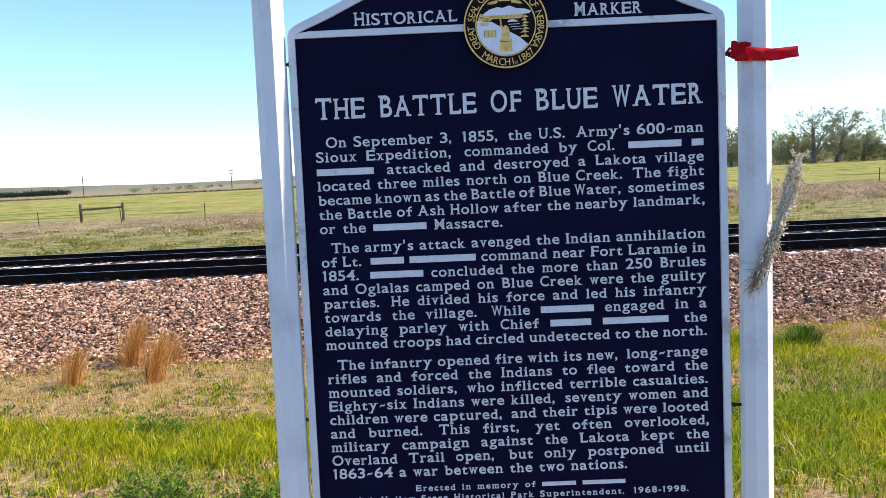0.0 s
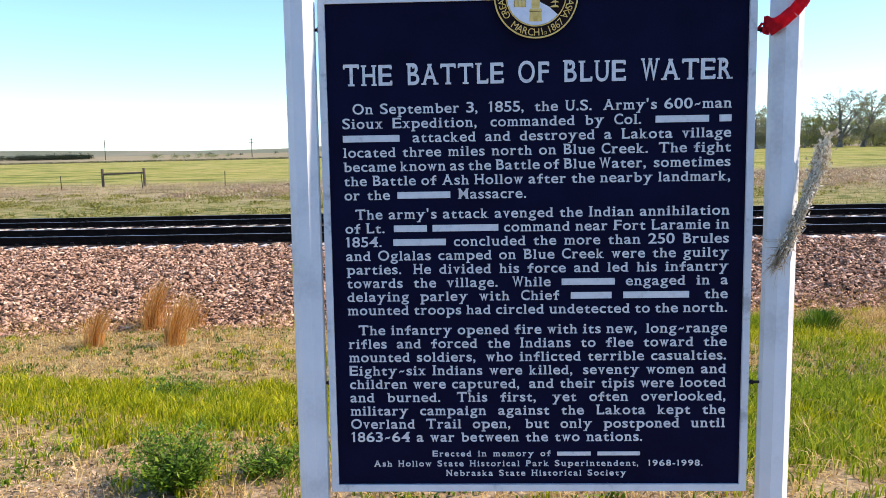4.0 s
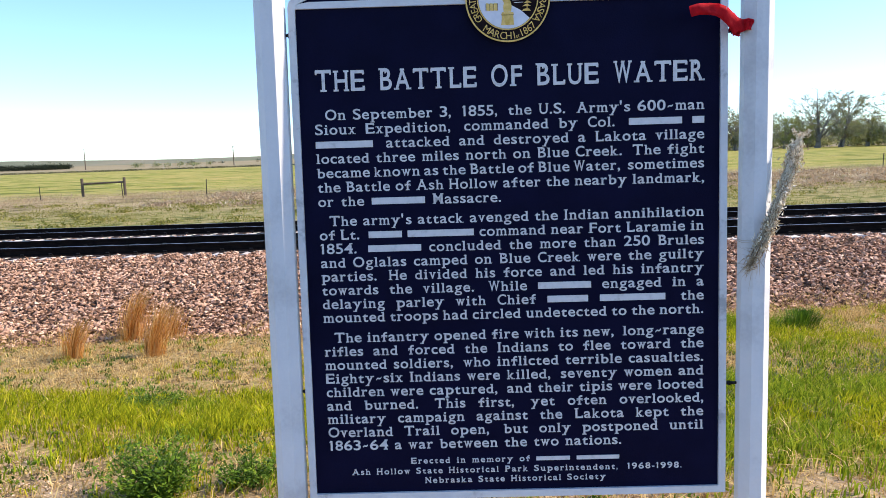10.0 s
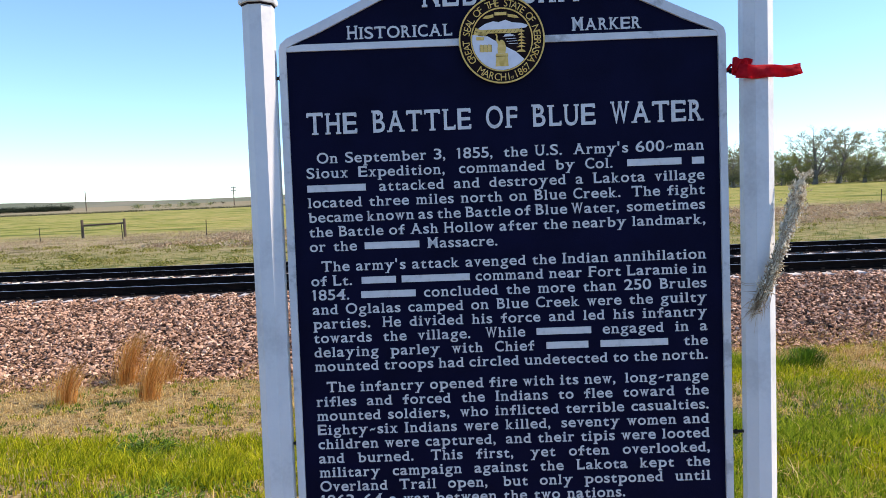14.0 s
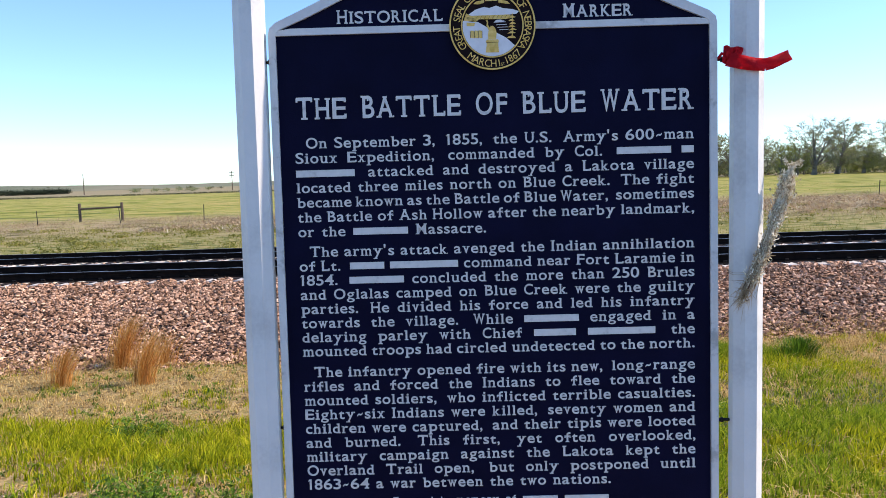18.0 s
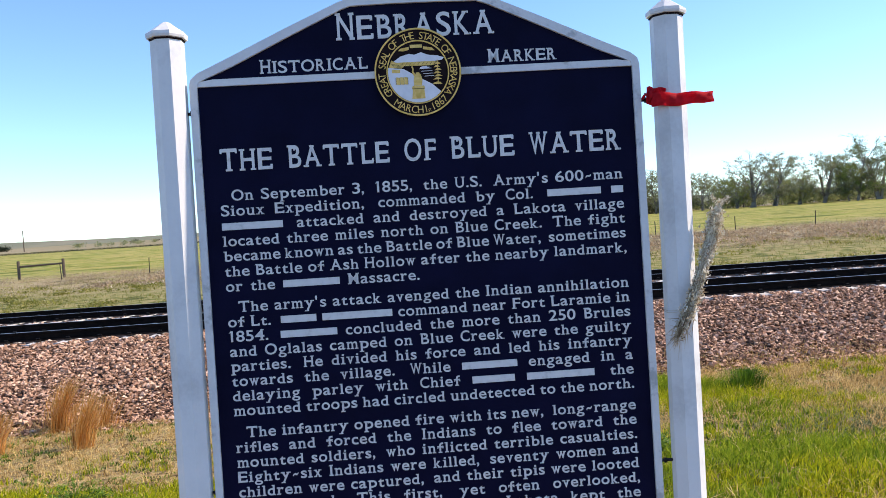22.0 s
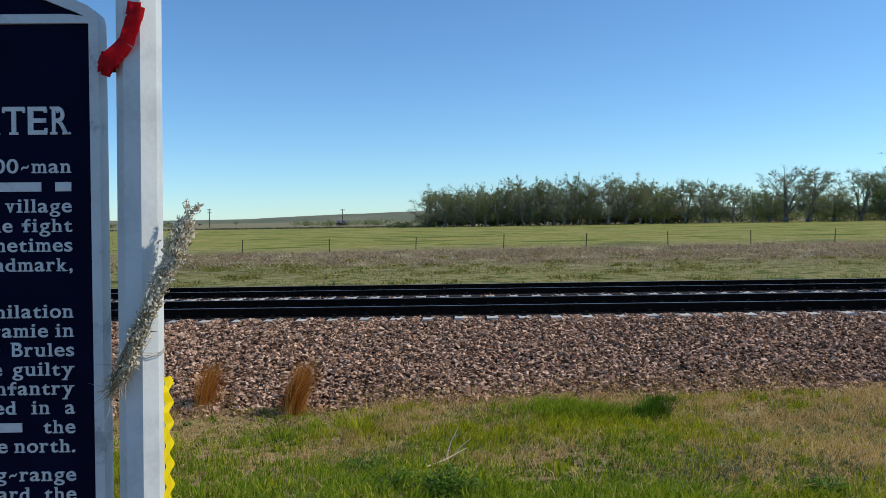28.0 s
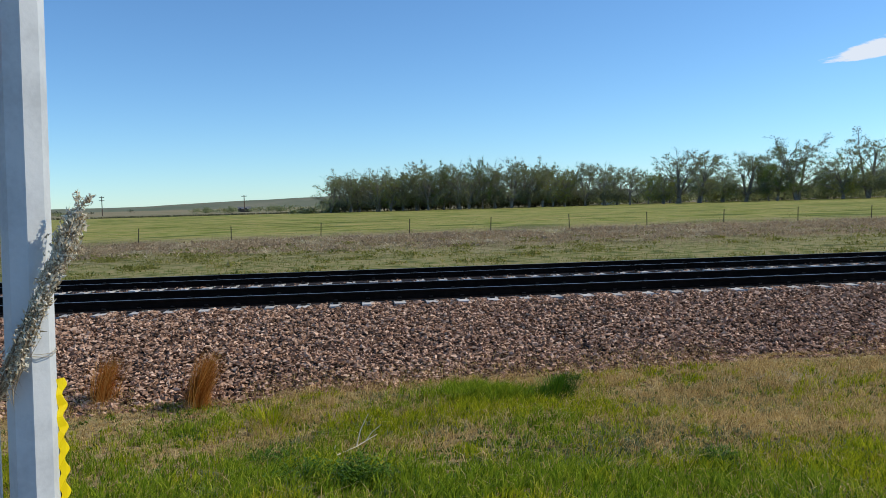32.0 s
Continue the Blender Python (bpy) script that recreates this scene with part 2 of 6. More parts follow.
M["weed"] = material("weed", [(0.1, (0.165, 0.115, 0.066)), (0.4, (0.375, 0.275, 0.168)), (0.62, (0.550, 0.425, 0.280)), (0.9, (0.265, 0.235, 0.065))], 0.30, 0.9, island=0.5, translucent=0.42, spec=0.03)
M["weed_green"] = material("weed_green", [(0.1, (0.095, 0.105, 0.022)), (0.45, (0.225, 0.230, 0.048)), (0.7, (0.36, 0.315, 0.105)), (0.92, (0.48, 0.39, 0.20))], 0.25, 0.85, island=0.55, translucent=0.45, spec=0.03)
M["weed_pale"] = material("weed_pale", [(0.2, (0.58, 0.49, 0.33)), (0.8, (0.80, 0.72, 0.55))], 1, 0.9, spec=0.05)
M["ballast"] = material("ballast", [(0.05, (0.065, 0.035, 0.022)), (0.3, (0.243, 0.140, 0.088)), (0.5, (0.400, 0.238, 0.154)), (0.72, (0.572, 0.359, 0.241)), (0.95, (0.864, 0.603, 0.428))], 0.6, 0.9, island=0.8, spec=0.06)
# near-black: the shade in the gaps between stones, put into the colour
M["ballast_gap_shade"] = material("ballast_gap_shade", [(0.3, (0.010, 0.007, 0.006)), (0.5, (0.025, 0.017, 0.014)), (0.7, (0.06, 0.042, 0.034))], 12, 0.9, bump=0.9, bump_scale=18)
M["concrete"] = material("concrete", [(0.3, (0.48, 0.45, 0.41)), (0.7, (0.66, 0.63, 0.59))], 9, 0.85, bump=0.2, bump_scale=70, rand=0.35)
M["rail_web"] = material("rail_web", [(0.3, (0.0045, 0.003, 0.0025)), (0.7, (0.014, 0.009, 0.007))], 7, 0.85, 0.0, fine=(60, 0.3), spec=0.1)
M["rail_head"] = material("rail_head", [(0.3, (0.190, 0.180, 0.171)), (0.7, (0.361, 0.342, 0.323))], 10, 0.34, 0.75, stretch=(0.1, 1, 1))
M["asphalt"] = material("asphalt", [(0.3, (0.04, 0.04, 0.04)), (0.7, (0.075, 0.072, 0.07))], 30, 0.9, bump=0.4, bump_scale=120, fine=(200, 0.4))
M["pebble"] = material("pebble", [(0.1, (0.187, 0.120, 0.072)), (0.5, (0.437, 0.310, 0.197)), (0.9, (0.707, 0.540, 0.374))], 2, 0.9, island=0.75, spec=0.06)
M["steel_post"] = material("steel_post", [(0.3, (0.05, 0.045, 0.035)), (0.7, (0.10, 0.085, 0.065))], 9, 0.7, 0.3)
M["wire"] = material("wire", [(0.3, (0.20, 0.19, 0.18)), (0.7, (0.32, 0.31, 0.29))], 9, 0.5, 0.7)
M["old_wood"] = material("old_wood", [(0.3, (0.07, 0.052, 0.038)), (0.7, (0.16, 0.125, 0.09))], 6, 0.9, bump=0.4, stretch=(6, 6, 0.6))
M["bark"] = material("bark", [(0.3, (0.155, 0.138, 0.115)), (0.7, (0.330, 0.295, 0.250))], 1.5, 0.95)
M["foliage_olive"] = material("foliage_olive", [(0.1, (0.150, 0.170, 0.080)), (0.5, (0.275, 0.305, 0.140)), (0.9, (0.420, 0.425, 0.215))], 0.3, 0.7, island=0.6, translucent=0.52)
M["foliage_green"] = material("foliage_green", [(0.1, (0.080, 0.120, 0.040)), (0.5, (0.170, 0.245, 0.065)), (0.9, (0.290, 0.370, 0.105))], 0.3, 0.7, island=0.6, translucent=0.52)
M["foliage_lime"] = material("foliage_lime", [(0.1, (0.160, 0.190, 0.040)), (0.5, (0.310, 0.345, 0.075)), (0.9, (0.440, 0.455, 0.125))], 0.3, 0.7, island=0.6, translucent=0.52)
M["brush"] = material("brush", [(0.1, (0.070, 0.075, 0.042)), (0.5, (0.140, 0.140, 0.075)), (0.9, (0.240, 0.220, 0.120))], 0.3, 0.85, island=0.6)
M["cedar"] = material("cedar", [(0.1, (0.010, 0.018, 0.009)), (0.9, (0.03, 0.045, 0.02))], 0.3, 0.85, island=0.6)
# grass of the far hills, its colour greyed to stand for distance haze
M["hill_grass_haze"] = material("hill_grass_haze", [(0.3, (0.12, 0.145, 0.085)), (0.55, (0.18, 0.185, 0.115)), (0.75, (0.23, 0.21, 0.14))], 0.006, 0.95, fine=(0.05, 0.4))
M["bale_wrap"] = material("bale_wrap", [(0.3, (0.025, 0.020, 0.023)), (0.6, (0.070, 0.058, 0.062)), (0.8, (0.210, 0.194, 0.203))], 0.9, 0.6, rand=0.2, bump=0.3)
M["bale_straw"] = material("bale_straw", [(0.3, (0.05, 0.035, 0.027)), (0.7, (0.11, 0.08, 0.06))], 5, 0.95)
M["tank_white"] = material("tank_white", [(0.3, (0.475, 0.503, 0.515)), (0.7, (0.562, 0.585, 0.601))], 2, 0.4)
M["roof_grey"] = material("roof_grey", [(0.3, (0.12, 0.12, 0.13)), (0.7, (0.2, 0.2, 0.2))], 2, 0.8)
M["window_glass"] = material("window_glass", [(0.3, (0.02, 0.025, 0.03)), (0.7, (0.04, 0.045, 0.05))], 2, 0.1)


def ground_material():
    """Soil and straw near the marker, a greener strip beyond the line, then mown pasture in faint swathes out to the horizon."""
    m = bpy.data.materials.new("ground_cover")
    m.use_nodes = True
    n, l = m.node_tree.nodes, m.node_tree.links
    b = n["Principled BSDF"]
    b.inputs["Roughness"].default_value, b.inputs["Specular IOR Level"].default_value = 0.95, 0.1
    geo = n.new("ShaderNodeNewGeometry")
    sp = n.new("ShaderNodeSeparateXYZ")
    l.new(geo.outputs["Position"], sp.inputs[0])

    def noise_of(scale, detail=6, stretch=(1, 1, 1)):
        mp = n.new("ShaderNodeMapping"); mp.inputs["Scale"].default_value = stretch
        l.new(geo.outputs["Position"], mp.inputs[0])
        t = n.new("ShaderNodeTexNoise")
        t.inputs["Scale"].default_value, t.inputs["Detail"].default_value = scale, detail
        l.new(mp.outputs[0], t.inputs["Vector"])
        return t.outputs["Fac"]

    def ramp(f, stops):
        cr = n.new("ShaderNodeValToRGB")
        e = cr.color_ramp.elements
        e[0].position, e[0].color = stops[0][0], (*stops[0][1], 1)
        e[1].position, e[1].color = stops[-1][0], (*stops[-1][1], 1)
        for p, c in stops[1:-1]:
            e.new(p).color = (*c, 1)
        l.new(f, cr.inputs[0])
        return cr.outputs[0]

    def mix(f, a, c):
        x = n.new("ShaderNodeMixRGB")
        l.new(f, x.inputs[0]); l.new(a, x.inputs[1]); l.new(c, x.inputs[2])
        return x.outputs[0]

    def step(a, c, jitter, size):
        j = n.new("ShaderNodeMath"); j.operation = "MULTIPLY_ADD"
        j.inputs[1].default_value = size
        l.new(jitter, j.inputs[0]); l.new(sp.outputs[1], j.inputs[2])
        r = n.new("ShaderNodeMapRange"); r.interpolation_type = "SMOOTHSTEP"
        r.inputs[1].default_value, r.inputs[2].default_value = a + size / 2, c + size / 2
        l.new(j.outputs[0], r.inputs[0])
        return r.outputs[0]

    soil = ramp(noise_of(9.0, 12), [(0.34, (0.07, 0.052, 0.025)), (0.43, (0.20, 0.145, 0.068)), (0.52, (0.42, 0.315, 0.155)), (0.60, (0.20, 0.175, 0.05)), (0.70, (0.55, 0.43, 0.23))])
    verge = ramp(noise_of(1.1, 14), [(0.32, (0.06, 0.072, 0.020)), (0.44, (0.165, 0.180, 0.048)), (0.53, (0.33, 0.270, 0.125)), (0.60, (0.19, 0.195, 0.056)), (0.68, (0.14, 0.16, 0.04))])
    bank = ramp(noise_of(0.55, 12), [(0.34, (0.12, 0.10, 0.05)), (0.46, (0.26, 0.215, 0.115)), (0.56, (0.38, 0.305, 0.185)), (0.68, (0.24, 0.225, 0.07))])
    meadow = ramp(noise_of(0.22, 14, (0.5, 1.0, 1)), [(0.37, (0.105, 0.135, 0.020)), (0.44, (0.225, 0.255, 0.044)), (0.50, (0.375, 0.330, 0.108)), (0.55, (0.185, 0.215, 0.036)), (0.62, (0.385, 0.320, 0.106))])
    grit = ramp(noise_of(22.0, 10), [(0.34, (0.16, 0.108, 0.06)), (0.5, (0.33, 0.24, 0.145)), (0.66, (0.48, 0.37, 0.24))])
    plain = ramp(noise_of(0.012, 8, (0.4, 1.6, 1)), [(0.35, (0.19, 0.185, 0.085)), (0.5, (0.29, 0.245, 0.145)), (0.65, (0.235, 0.205, 0.12))])
    jit = noise_of(0.15, 4)
    c = mix(step(0.3, 1.9, noise_of(1.6, 8), 1.6), grit, soil)
    c = mix(step(10, 26, jit, 4), c, verge)
    c = mix(step(32, 50, noise_of(0.4, 8), 20), c, bank)
    c = mix(step(50, 78, noise_of(0.5, 8), 34), c, meadow)
    c = mix(step(252, 262, jit, 6), c, plain)
    l.new(c, b.inputs["Base Color"])
    bp = n.new("ShaderNodeBump")
    bp.inputs["Strength"].default_value, bp.inputs["Distance"].default_value = 0.7, 0.05
    l.new(noise_of(14, 8), bp.inputs["Height"])
    l.new(bp.outputs[0], b.inputs["Normal"])
    return m


M["ground"] = ground_material()

# ---- helpers of this scene ----
rng = np.random.default_rng(7)


def np_mesh(name, verts, tris):
    """A mesh of triangles from arrays."""
    me = bpy.data.meshes.new(name)
    verts, tris = np.asarray(verts, np.float32).reshape(-1, 3), np.asarray(tris, np.int32).reshape(-1, 3)
    me.vertices.add(len(verts)); me.loops.add(3 * len(tris)); me.polygons.add(len(tris))
    me.vertices.foreach_set("co", verts.ravel())
    me.loops.foreach_set("vertex_index", tris.ravel())
    me.polygons.foreach_set("loop_start", np.arange(0, 3 * len(tris), 3, dtype=np.int32))
    me.polygons.foreach_set("use_smooth", np.zeros(len(tris), bool))
    me.update(calc_edges=True)
    return me


def bm_mesh(name, bm, smooth=False):
    me = bpy.data.meshes.new(name)
    bmesh.ops.recalc_face_normals(bm, faces=bm.faces)
    bm.to_mesh(me)
    bm.free()
    if smooth:
        me.polygons.foreach_set("use_smooth", [True] * len(me.polygons))
    return me


def thing(name, me, mat, label="", category="", group="", kind="", parent=None):
    ob = new(name, me)
    if me is not None and mat:
        me.materials.clear()
        me.materials.append(M[mat])
    if parent:
        ob.parent = parent
    return tagged(ob, label, category, group, kind)


def part(name, me, mat, parent, label=""):
    return thing(name, me, mat, label, parent=parent)


def box_bm(x0, x1, y0, y1, z0, z1, bevel=0.0, bm=None):
    own = bmesh.new()
    bmesh.ops.create_cube(own, size=1)
    for v in own.verts:
        v.co = Vector(((x0 + x1) / 2 + v.co.x * (x1 - x0), (y0 + y1) / 2 + v.co.y * (y1 - y0), (z0 + z1) / 2 + v.co.z * (z1 - z0)))
    if bevel:
        bmesh.ops.bevel(own, geom=own.edges[:], offset=bevel, segments=2, affect="EDGES", profile=0.6)
    if bm is None:
        return own
    tmp = bpy.data.meshes.new("tmp")
    own.to_mesh(tmp)
    own.free()
    bm.from_mesh(tmp)
    bpy.data.meshes.remove(tmp)
    return bm


def prism(points, y0, y1, bevel=0.0):
    """A plate in the xz-plane from an outline, between two depths."""
    bm = bmesh.new()
    f = bm.faces.new([bm.verts.new((x, y0, z)) for x, z in points])
    r = bmesh.ops.extrude_face_region(bm, geom=[f])
    for v in r["geom"]:
        if isinstance(v, bmesh.types.BMVert):
            v.co.y = y1
    if bevel:
        bmesh.ops.bevel(bm, geom=[e for e in bm.edges if all(abs(v.co.y - y0) < 1e-6 for v in e.verts)], offset=bevel, segments=2, affect="EDGES")
    return bm


def ring_plate(outer, inner, y0, y1):
    """A frame between two outlines of the same number of points."""
    n = len(outer)
    v, f = [], []
    for pts, y in ((outer, y0), (inner, y0), (outer, y1), (inner, y1)):
        v += [(x, y, z) for x, z in pts]
    for i in range(n):
        j = (i + 1) % n
        f += [(i, j, n + j, n + i), (2 * n + j, 2 * n + i, 3 * n + i, 3 * n + j), (i, 2 * n + i, 2 * n + j, j), (n + i, n + j, 3 * n + j, 3 * n + i)]
    bm = bmesh.new()
    bv = [bm.verts.new(p) for p in v]
    for q in f:
        bm.faces.new([bv[k] for k in q])
    return bm


def tube(points, radii, sides=6, bm=None):
    """A tapered tube along points."""
    bm = bm or bmesh.new()
    rings = []
    pts = [Vector(p) for p in points]
    for i, p in enumerate(pts):
        d = (pts[min(i + 1, len(pts) - 1)] - pts[max(i - 1, 0)]).normalized()
        u = d.orthogonal().normalized()
        w = d.cross(u)
        rings.append([bm.verts.new(p + radii[i] * (math.cos(a) * u + math.sin(a) * w)) for a in (2 * math.pi * k / sides for k in range(sides))])
    for a, b in zip(rings, rings[1:]):
        for k in range(sides):
            bm.faces.new((a[k], a[(k + 1) % sides], b[(k + 1) % sides], b[k]))
    bm.faces.new(rings[0][::-1])
    bm.faces.new(rings[-1])
    return bm


# ---- lie of the land ----
TILT = 0.045                                       # the line runs at a slight angle to the marker


def along(x, y):
    return y - TILT * np.asarray(x)


def height(x, y):
    x, y = np.asarray(x, float), np.asarray(y, float)
    s = along(x, y)
    z = np.interp(s, [-80, -3, -1, 1, 2.5, 4.5, 6.8, 8.5, 12, 26, 32, 60, 230, 420, 1500, 4000],
                  [0.1, 0.0, -0.03, -0.2, -0.42, -0.74, -0.97, -1.05, -1.1, -1.2, -1.1, -1.1, -1.35, -2.1, -4, -4])
    near = np.clip((s + 1.5) / 2, 0, 1) * np.clip((40 - s) / 20, 0, 1)
    z = z + near * (0.035 * np.sin(x * 0.9 + 1.3 * np.sin(y * 0.7)) + 0.025 * np.sin(y * 1.7 + 0.8 * x) + 0.012 * np.sin(3.1 * x - 2.3 * y))
    # the strip before the fence falls slightly towards the west
    z = z + np.clip((s - 26) / 20, 0, 1) * np.clip((150 - s) / 60, 0, 1) * np.clip(0.007 * x, -0.2, 0.17)
    return z


def ground_sheet():
    xs = np.concatenate([np.linspace(-3500, -80, 36), np.linspace(-70, -14, 30), np.linspace(-13, 26, 157), np.linspace(28, 120, 40), np.linspace(135, 3500, 40)])
    ys = np.concatenate([np.linspace(-600, -12, 16), np.linspace(-10, 12, 89), np.linspace(13, 70, 58), np.linspace(75, 420, 47), np.linspace(450, 4200, 30)])
    gx, gy = np.meshgrid(xs, ys)
    v = np.stack([gx, gy, height(gx, gy)], -1).reshape(-1, 3)
    w, h = len(xs), len(ys)
    i = (np.arange(h - 1)[:, None] * w + np.arange(w - 1)).ravel()
    t = np.concatenate([np.stack([i, i + 1, i + w + 1], 1), np.stack([i, i + w + 1, i + w], 1)])
    me = np_mesh("ground", v, t)
    me.polygons.foreach_set("use_smooth", [True] * len(me.polygons))
    return thing("ground", me, "ground", "dry tan and green prairie ground sloping down to the railway", "ground", kind="structure")


ground_sheet()

# ---- railway ----
TIE_Y, TIE_Z, GAUGE, TIE_LEN, PITCH = 12.55, -0.335, 1.51, 2.6, 0.61
TRACKS = [(TIE_Y + TIE_LEN / 2, TIE_Z), (TIE_Y + 5.65 + TIE_LEN / 2, TIE_Z - 0.165)]
line = Matrix.Rotation(math.atan(TILT), 4, "Z")


def toe(x):
    """Where the near foot of the stone bank meets the grass."""
    return np.interp(x, [-60, -12, -4, 0, 4, 9, 18, 60], [7.6, 7.75, 8.15, 8.55, 9.35, 9.7, 9.0, 9.2])


def bank_height(x, s):
    """Top of the stone bank, by the distance s from the marker's line."""
    t = toe(x)
    z0, z1 = TRACKS[0][1] - 0.040, TRACKS[1][1] - 0.040
    zt = height(x, t + TILT * x) - 0.02
    a = np.clip((s - t) / (12.3 - t), 0, 1)
    near = zt + (z0 - zt) * (a ** 0.92)
    mid = z0 + (z1 - z0) * np.clip((s - 15.2) / 2.6, 0, 1) - 0.12 * np.exp(-((s - 16.7) / 0.8) ** 2)
    far = z1 - 0.45 * np.clip(s - 21.2, 0, 10)
    return np.where(s < 12.3, near, np.where(s < 21.2, mid, far))


def ballast_bank():
    xs = np.concatenate([np.linspace(-900, -16, 40), np.linspace(-15, 40, 221), np.linspace(43, 1400, 50)])
    a = np.concatenate([np.linspace(-0.03, 1, 24), [0]])[:-1]
    rows = []
    for k in a:
        rows.append(toe(xs) + k * (12.3 - toe(xs)))
    for s in np.arange(12.6, 23.0, 0.35):
        rows.append(np.full(len(xs), s))
    s = np.array(rows)
    gx = np.broadcast_to(xs, s.shape)
    bump = 0.010 * np.sin(gx * 7.1 + 3 * np.sin(s * 5)) + 0.010 * np.sin(gx * 3.3 - s * 9)
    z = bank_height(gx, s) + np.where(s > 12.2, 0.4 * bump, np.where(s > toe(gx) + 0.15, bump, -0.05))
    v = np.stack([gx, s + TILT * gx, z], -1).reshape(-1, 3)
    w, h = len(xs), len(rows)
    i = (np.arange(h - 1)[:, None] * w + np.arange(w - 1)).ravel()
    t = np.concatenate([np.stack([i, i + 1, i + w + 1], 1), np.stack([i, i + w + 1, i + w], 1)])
    # the sheet carries the painted dark of the gaps under the loose stones
    return thing("ballast_bank", np_mesh("ballast_bank", v, t), "ballast_gap_shade", "sloping ballast bank sheet, near-black for the shade between its stones", "embankment", kind="structure")


ballast_bank()


def stones(name, x, s, size, mat, label, lift=0.3, on_bank=True):
    """Angular stones: squashed, jittered octahedra with six corners, joined."""
    n = len(x)
    base = np.array([(-1, .1, -.1), (1, -.1, .1), (.15, -.85, .1), (-.15, .85, -.1), (.1, .1, .8), (-.1, -.1, -.8)], float)
    tri = np.array([(0, 2, 4), (2, 1, 4), (1, 3, 4), (3, 0, 4), (2, 0, 5), (1, 2, 5), (3, 1, 5), (0, 3, 5)])
    v = base[None] * (0.75 + 0.6 * rng.random((n, 6, 1))) + rng.normal(0, 0.26, (n, 6, 3))
    v *= (size * (0.5 + 1.0 * rng.random(n)))[:, None, None] * np.stack([0.9 + 0.45 * rng.random(n), 0.75 + 0.4 * rng.random(n), 0.55 + 0.4 * rng.random(n)], 1)[:, None, :]
    a, b = rng.random(n) * 6.28, rng.uniform(-0.9, 0.9, n)
    ca, sa_, cb, sb = np.cos(a), np.sin(a), np.cos(b), np.sin(b)
    x1, y1, z1 = v[..., 0], v[..., 1] * cb[:, None] - v[..., 2] * sb[:, None], v[..., 1] * sb[:, None] + v[..., 2] * cb[:, None]
    vx, vy = x1 * ca[:, None] - y1 * sa_[:, None], x1 * sa_[:, None] + y1 * ca[:, None]
    y = s + TILT * x if on_bank else s
    z = (bank_height(x, s) if on_bank else height(x, y)) + size * lift * (rng.random(n) * 1.4 - 0.2)
    v = np.stack([vx + x[:, None], vy + y[:, None], z1 + z[:, None]], -1)
    t = tri[None] + 6 * np.arange(n)[:, None, None]
    return thing(name, np_mesh(name, v, t), mat, label, "gravel", kind="stuff")


def bank_stones():
    xs, ss = [], []
    for x0, x1, n in ((-11.5, 14, 84000), (14, 30, 15000), (30, 60, 7000)):
        x = rng.uniform(x0, x1, n)
        k = rng.random(n)
        xs.append(x); ss.append(toe(x) - 0.15 + k * (13.05 - toe(x)))
    x = rng.uniform(-16, 45, 11000)
    xs.append(x); ss.append(rng.uniform(16.2, 18.85, len(x)))
    x, s = np.concatenate(xs), np.concatenate(ss)
    on_tie = np.zeros(len(x), bool)
    for k, y0 in ((0, 12.53), (1, 18.18)):
        off = (x - 0.10 - 0.21 * k + PITCH / 2) % PITCH - PITCH / 2
        on_tie |= (np.abs(off) < 0.14) & (s > y0 - 0.13) & (s < y0 + 2.7)
    x, s = x[~on_tie], s[~on_tie]
    return stones("ballast_stones", x, s, 0.0305, "ballast", "loose angular pinkish-grey ballast stones on the railway bank", 1.3)


bank_stones()
# a thin scatter of stones that rolled down into the grass
sx = rng.uniform(-10, 20, 1500)
stones("rolled_stones", sx, toe(sx) - np.abs(rng.normal(0, 0.45, len(sx))), 0.028, "ballast", "stray ballast stones rolled into the grass", on_bank=True)


def tie_mesh():
    bm = bmesh.new()
    L, w, h = TIE_LEN / 2, 0.13, 0.2
    prof = [(-L, 0.0), (-L + 0.03, -0.012), (-0.55, -0.012), (-0.35, -0.04), (0.35, -0.04), (0.55, -0.012), (L - 0.03, -0.012), (L, 0.0)]
    rows = []
    for y, dz in prof:
        rows.append([bm.verts.new(p) for p in ((-w - 0.01, y, -h), (-w + 0.02, y, dz), (w - 0.02, y, dz), (w + 0.01, y, -h))])
    for a, b in zip(rows, rows[1:]):
        for k in range(3):
            bm.faces.new((a[k], a[k + 1], b[k + 1], b[k]))
    bm.faces.new(rows[0]); bm.faces.new(rows[-1])
    return bm_mesh("railway_tie", bm)


def clip_mesh():
    bm = box_bm(-0.05, 0.05, -0.045, 0.045, 0.0, 0.035, 0.008)
    tube([(-0.035, -0.03, 0.03), (-0.03, 0.0, 0.075), (0.03, 0.0, 0.075), (0.035, -0.03, 0.03)], [0.012] * 4, 5, bm)
    return bm_mesh("rail_clip", bm)


tie_me, clip_me = tie_mesh(), clip_mesh()
for me_, mt in ((tie_me, "concrete"), (clip_me, "black_steel")):
    me_.materials.append(M[mt])


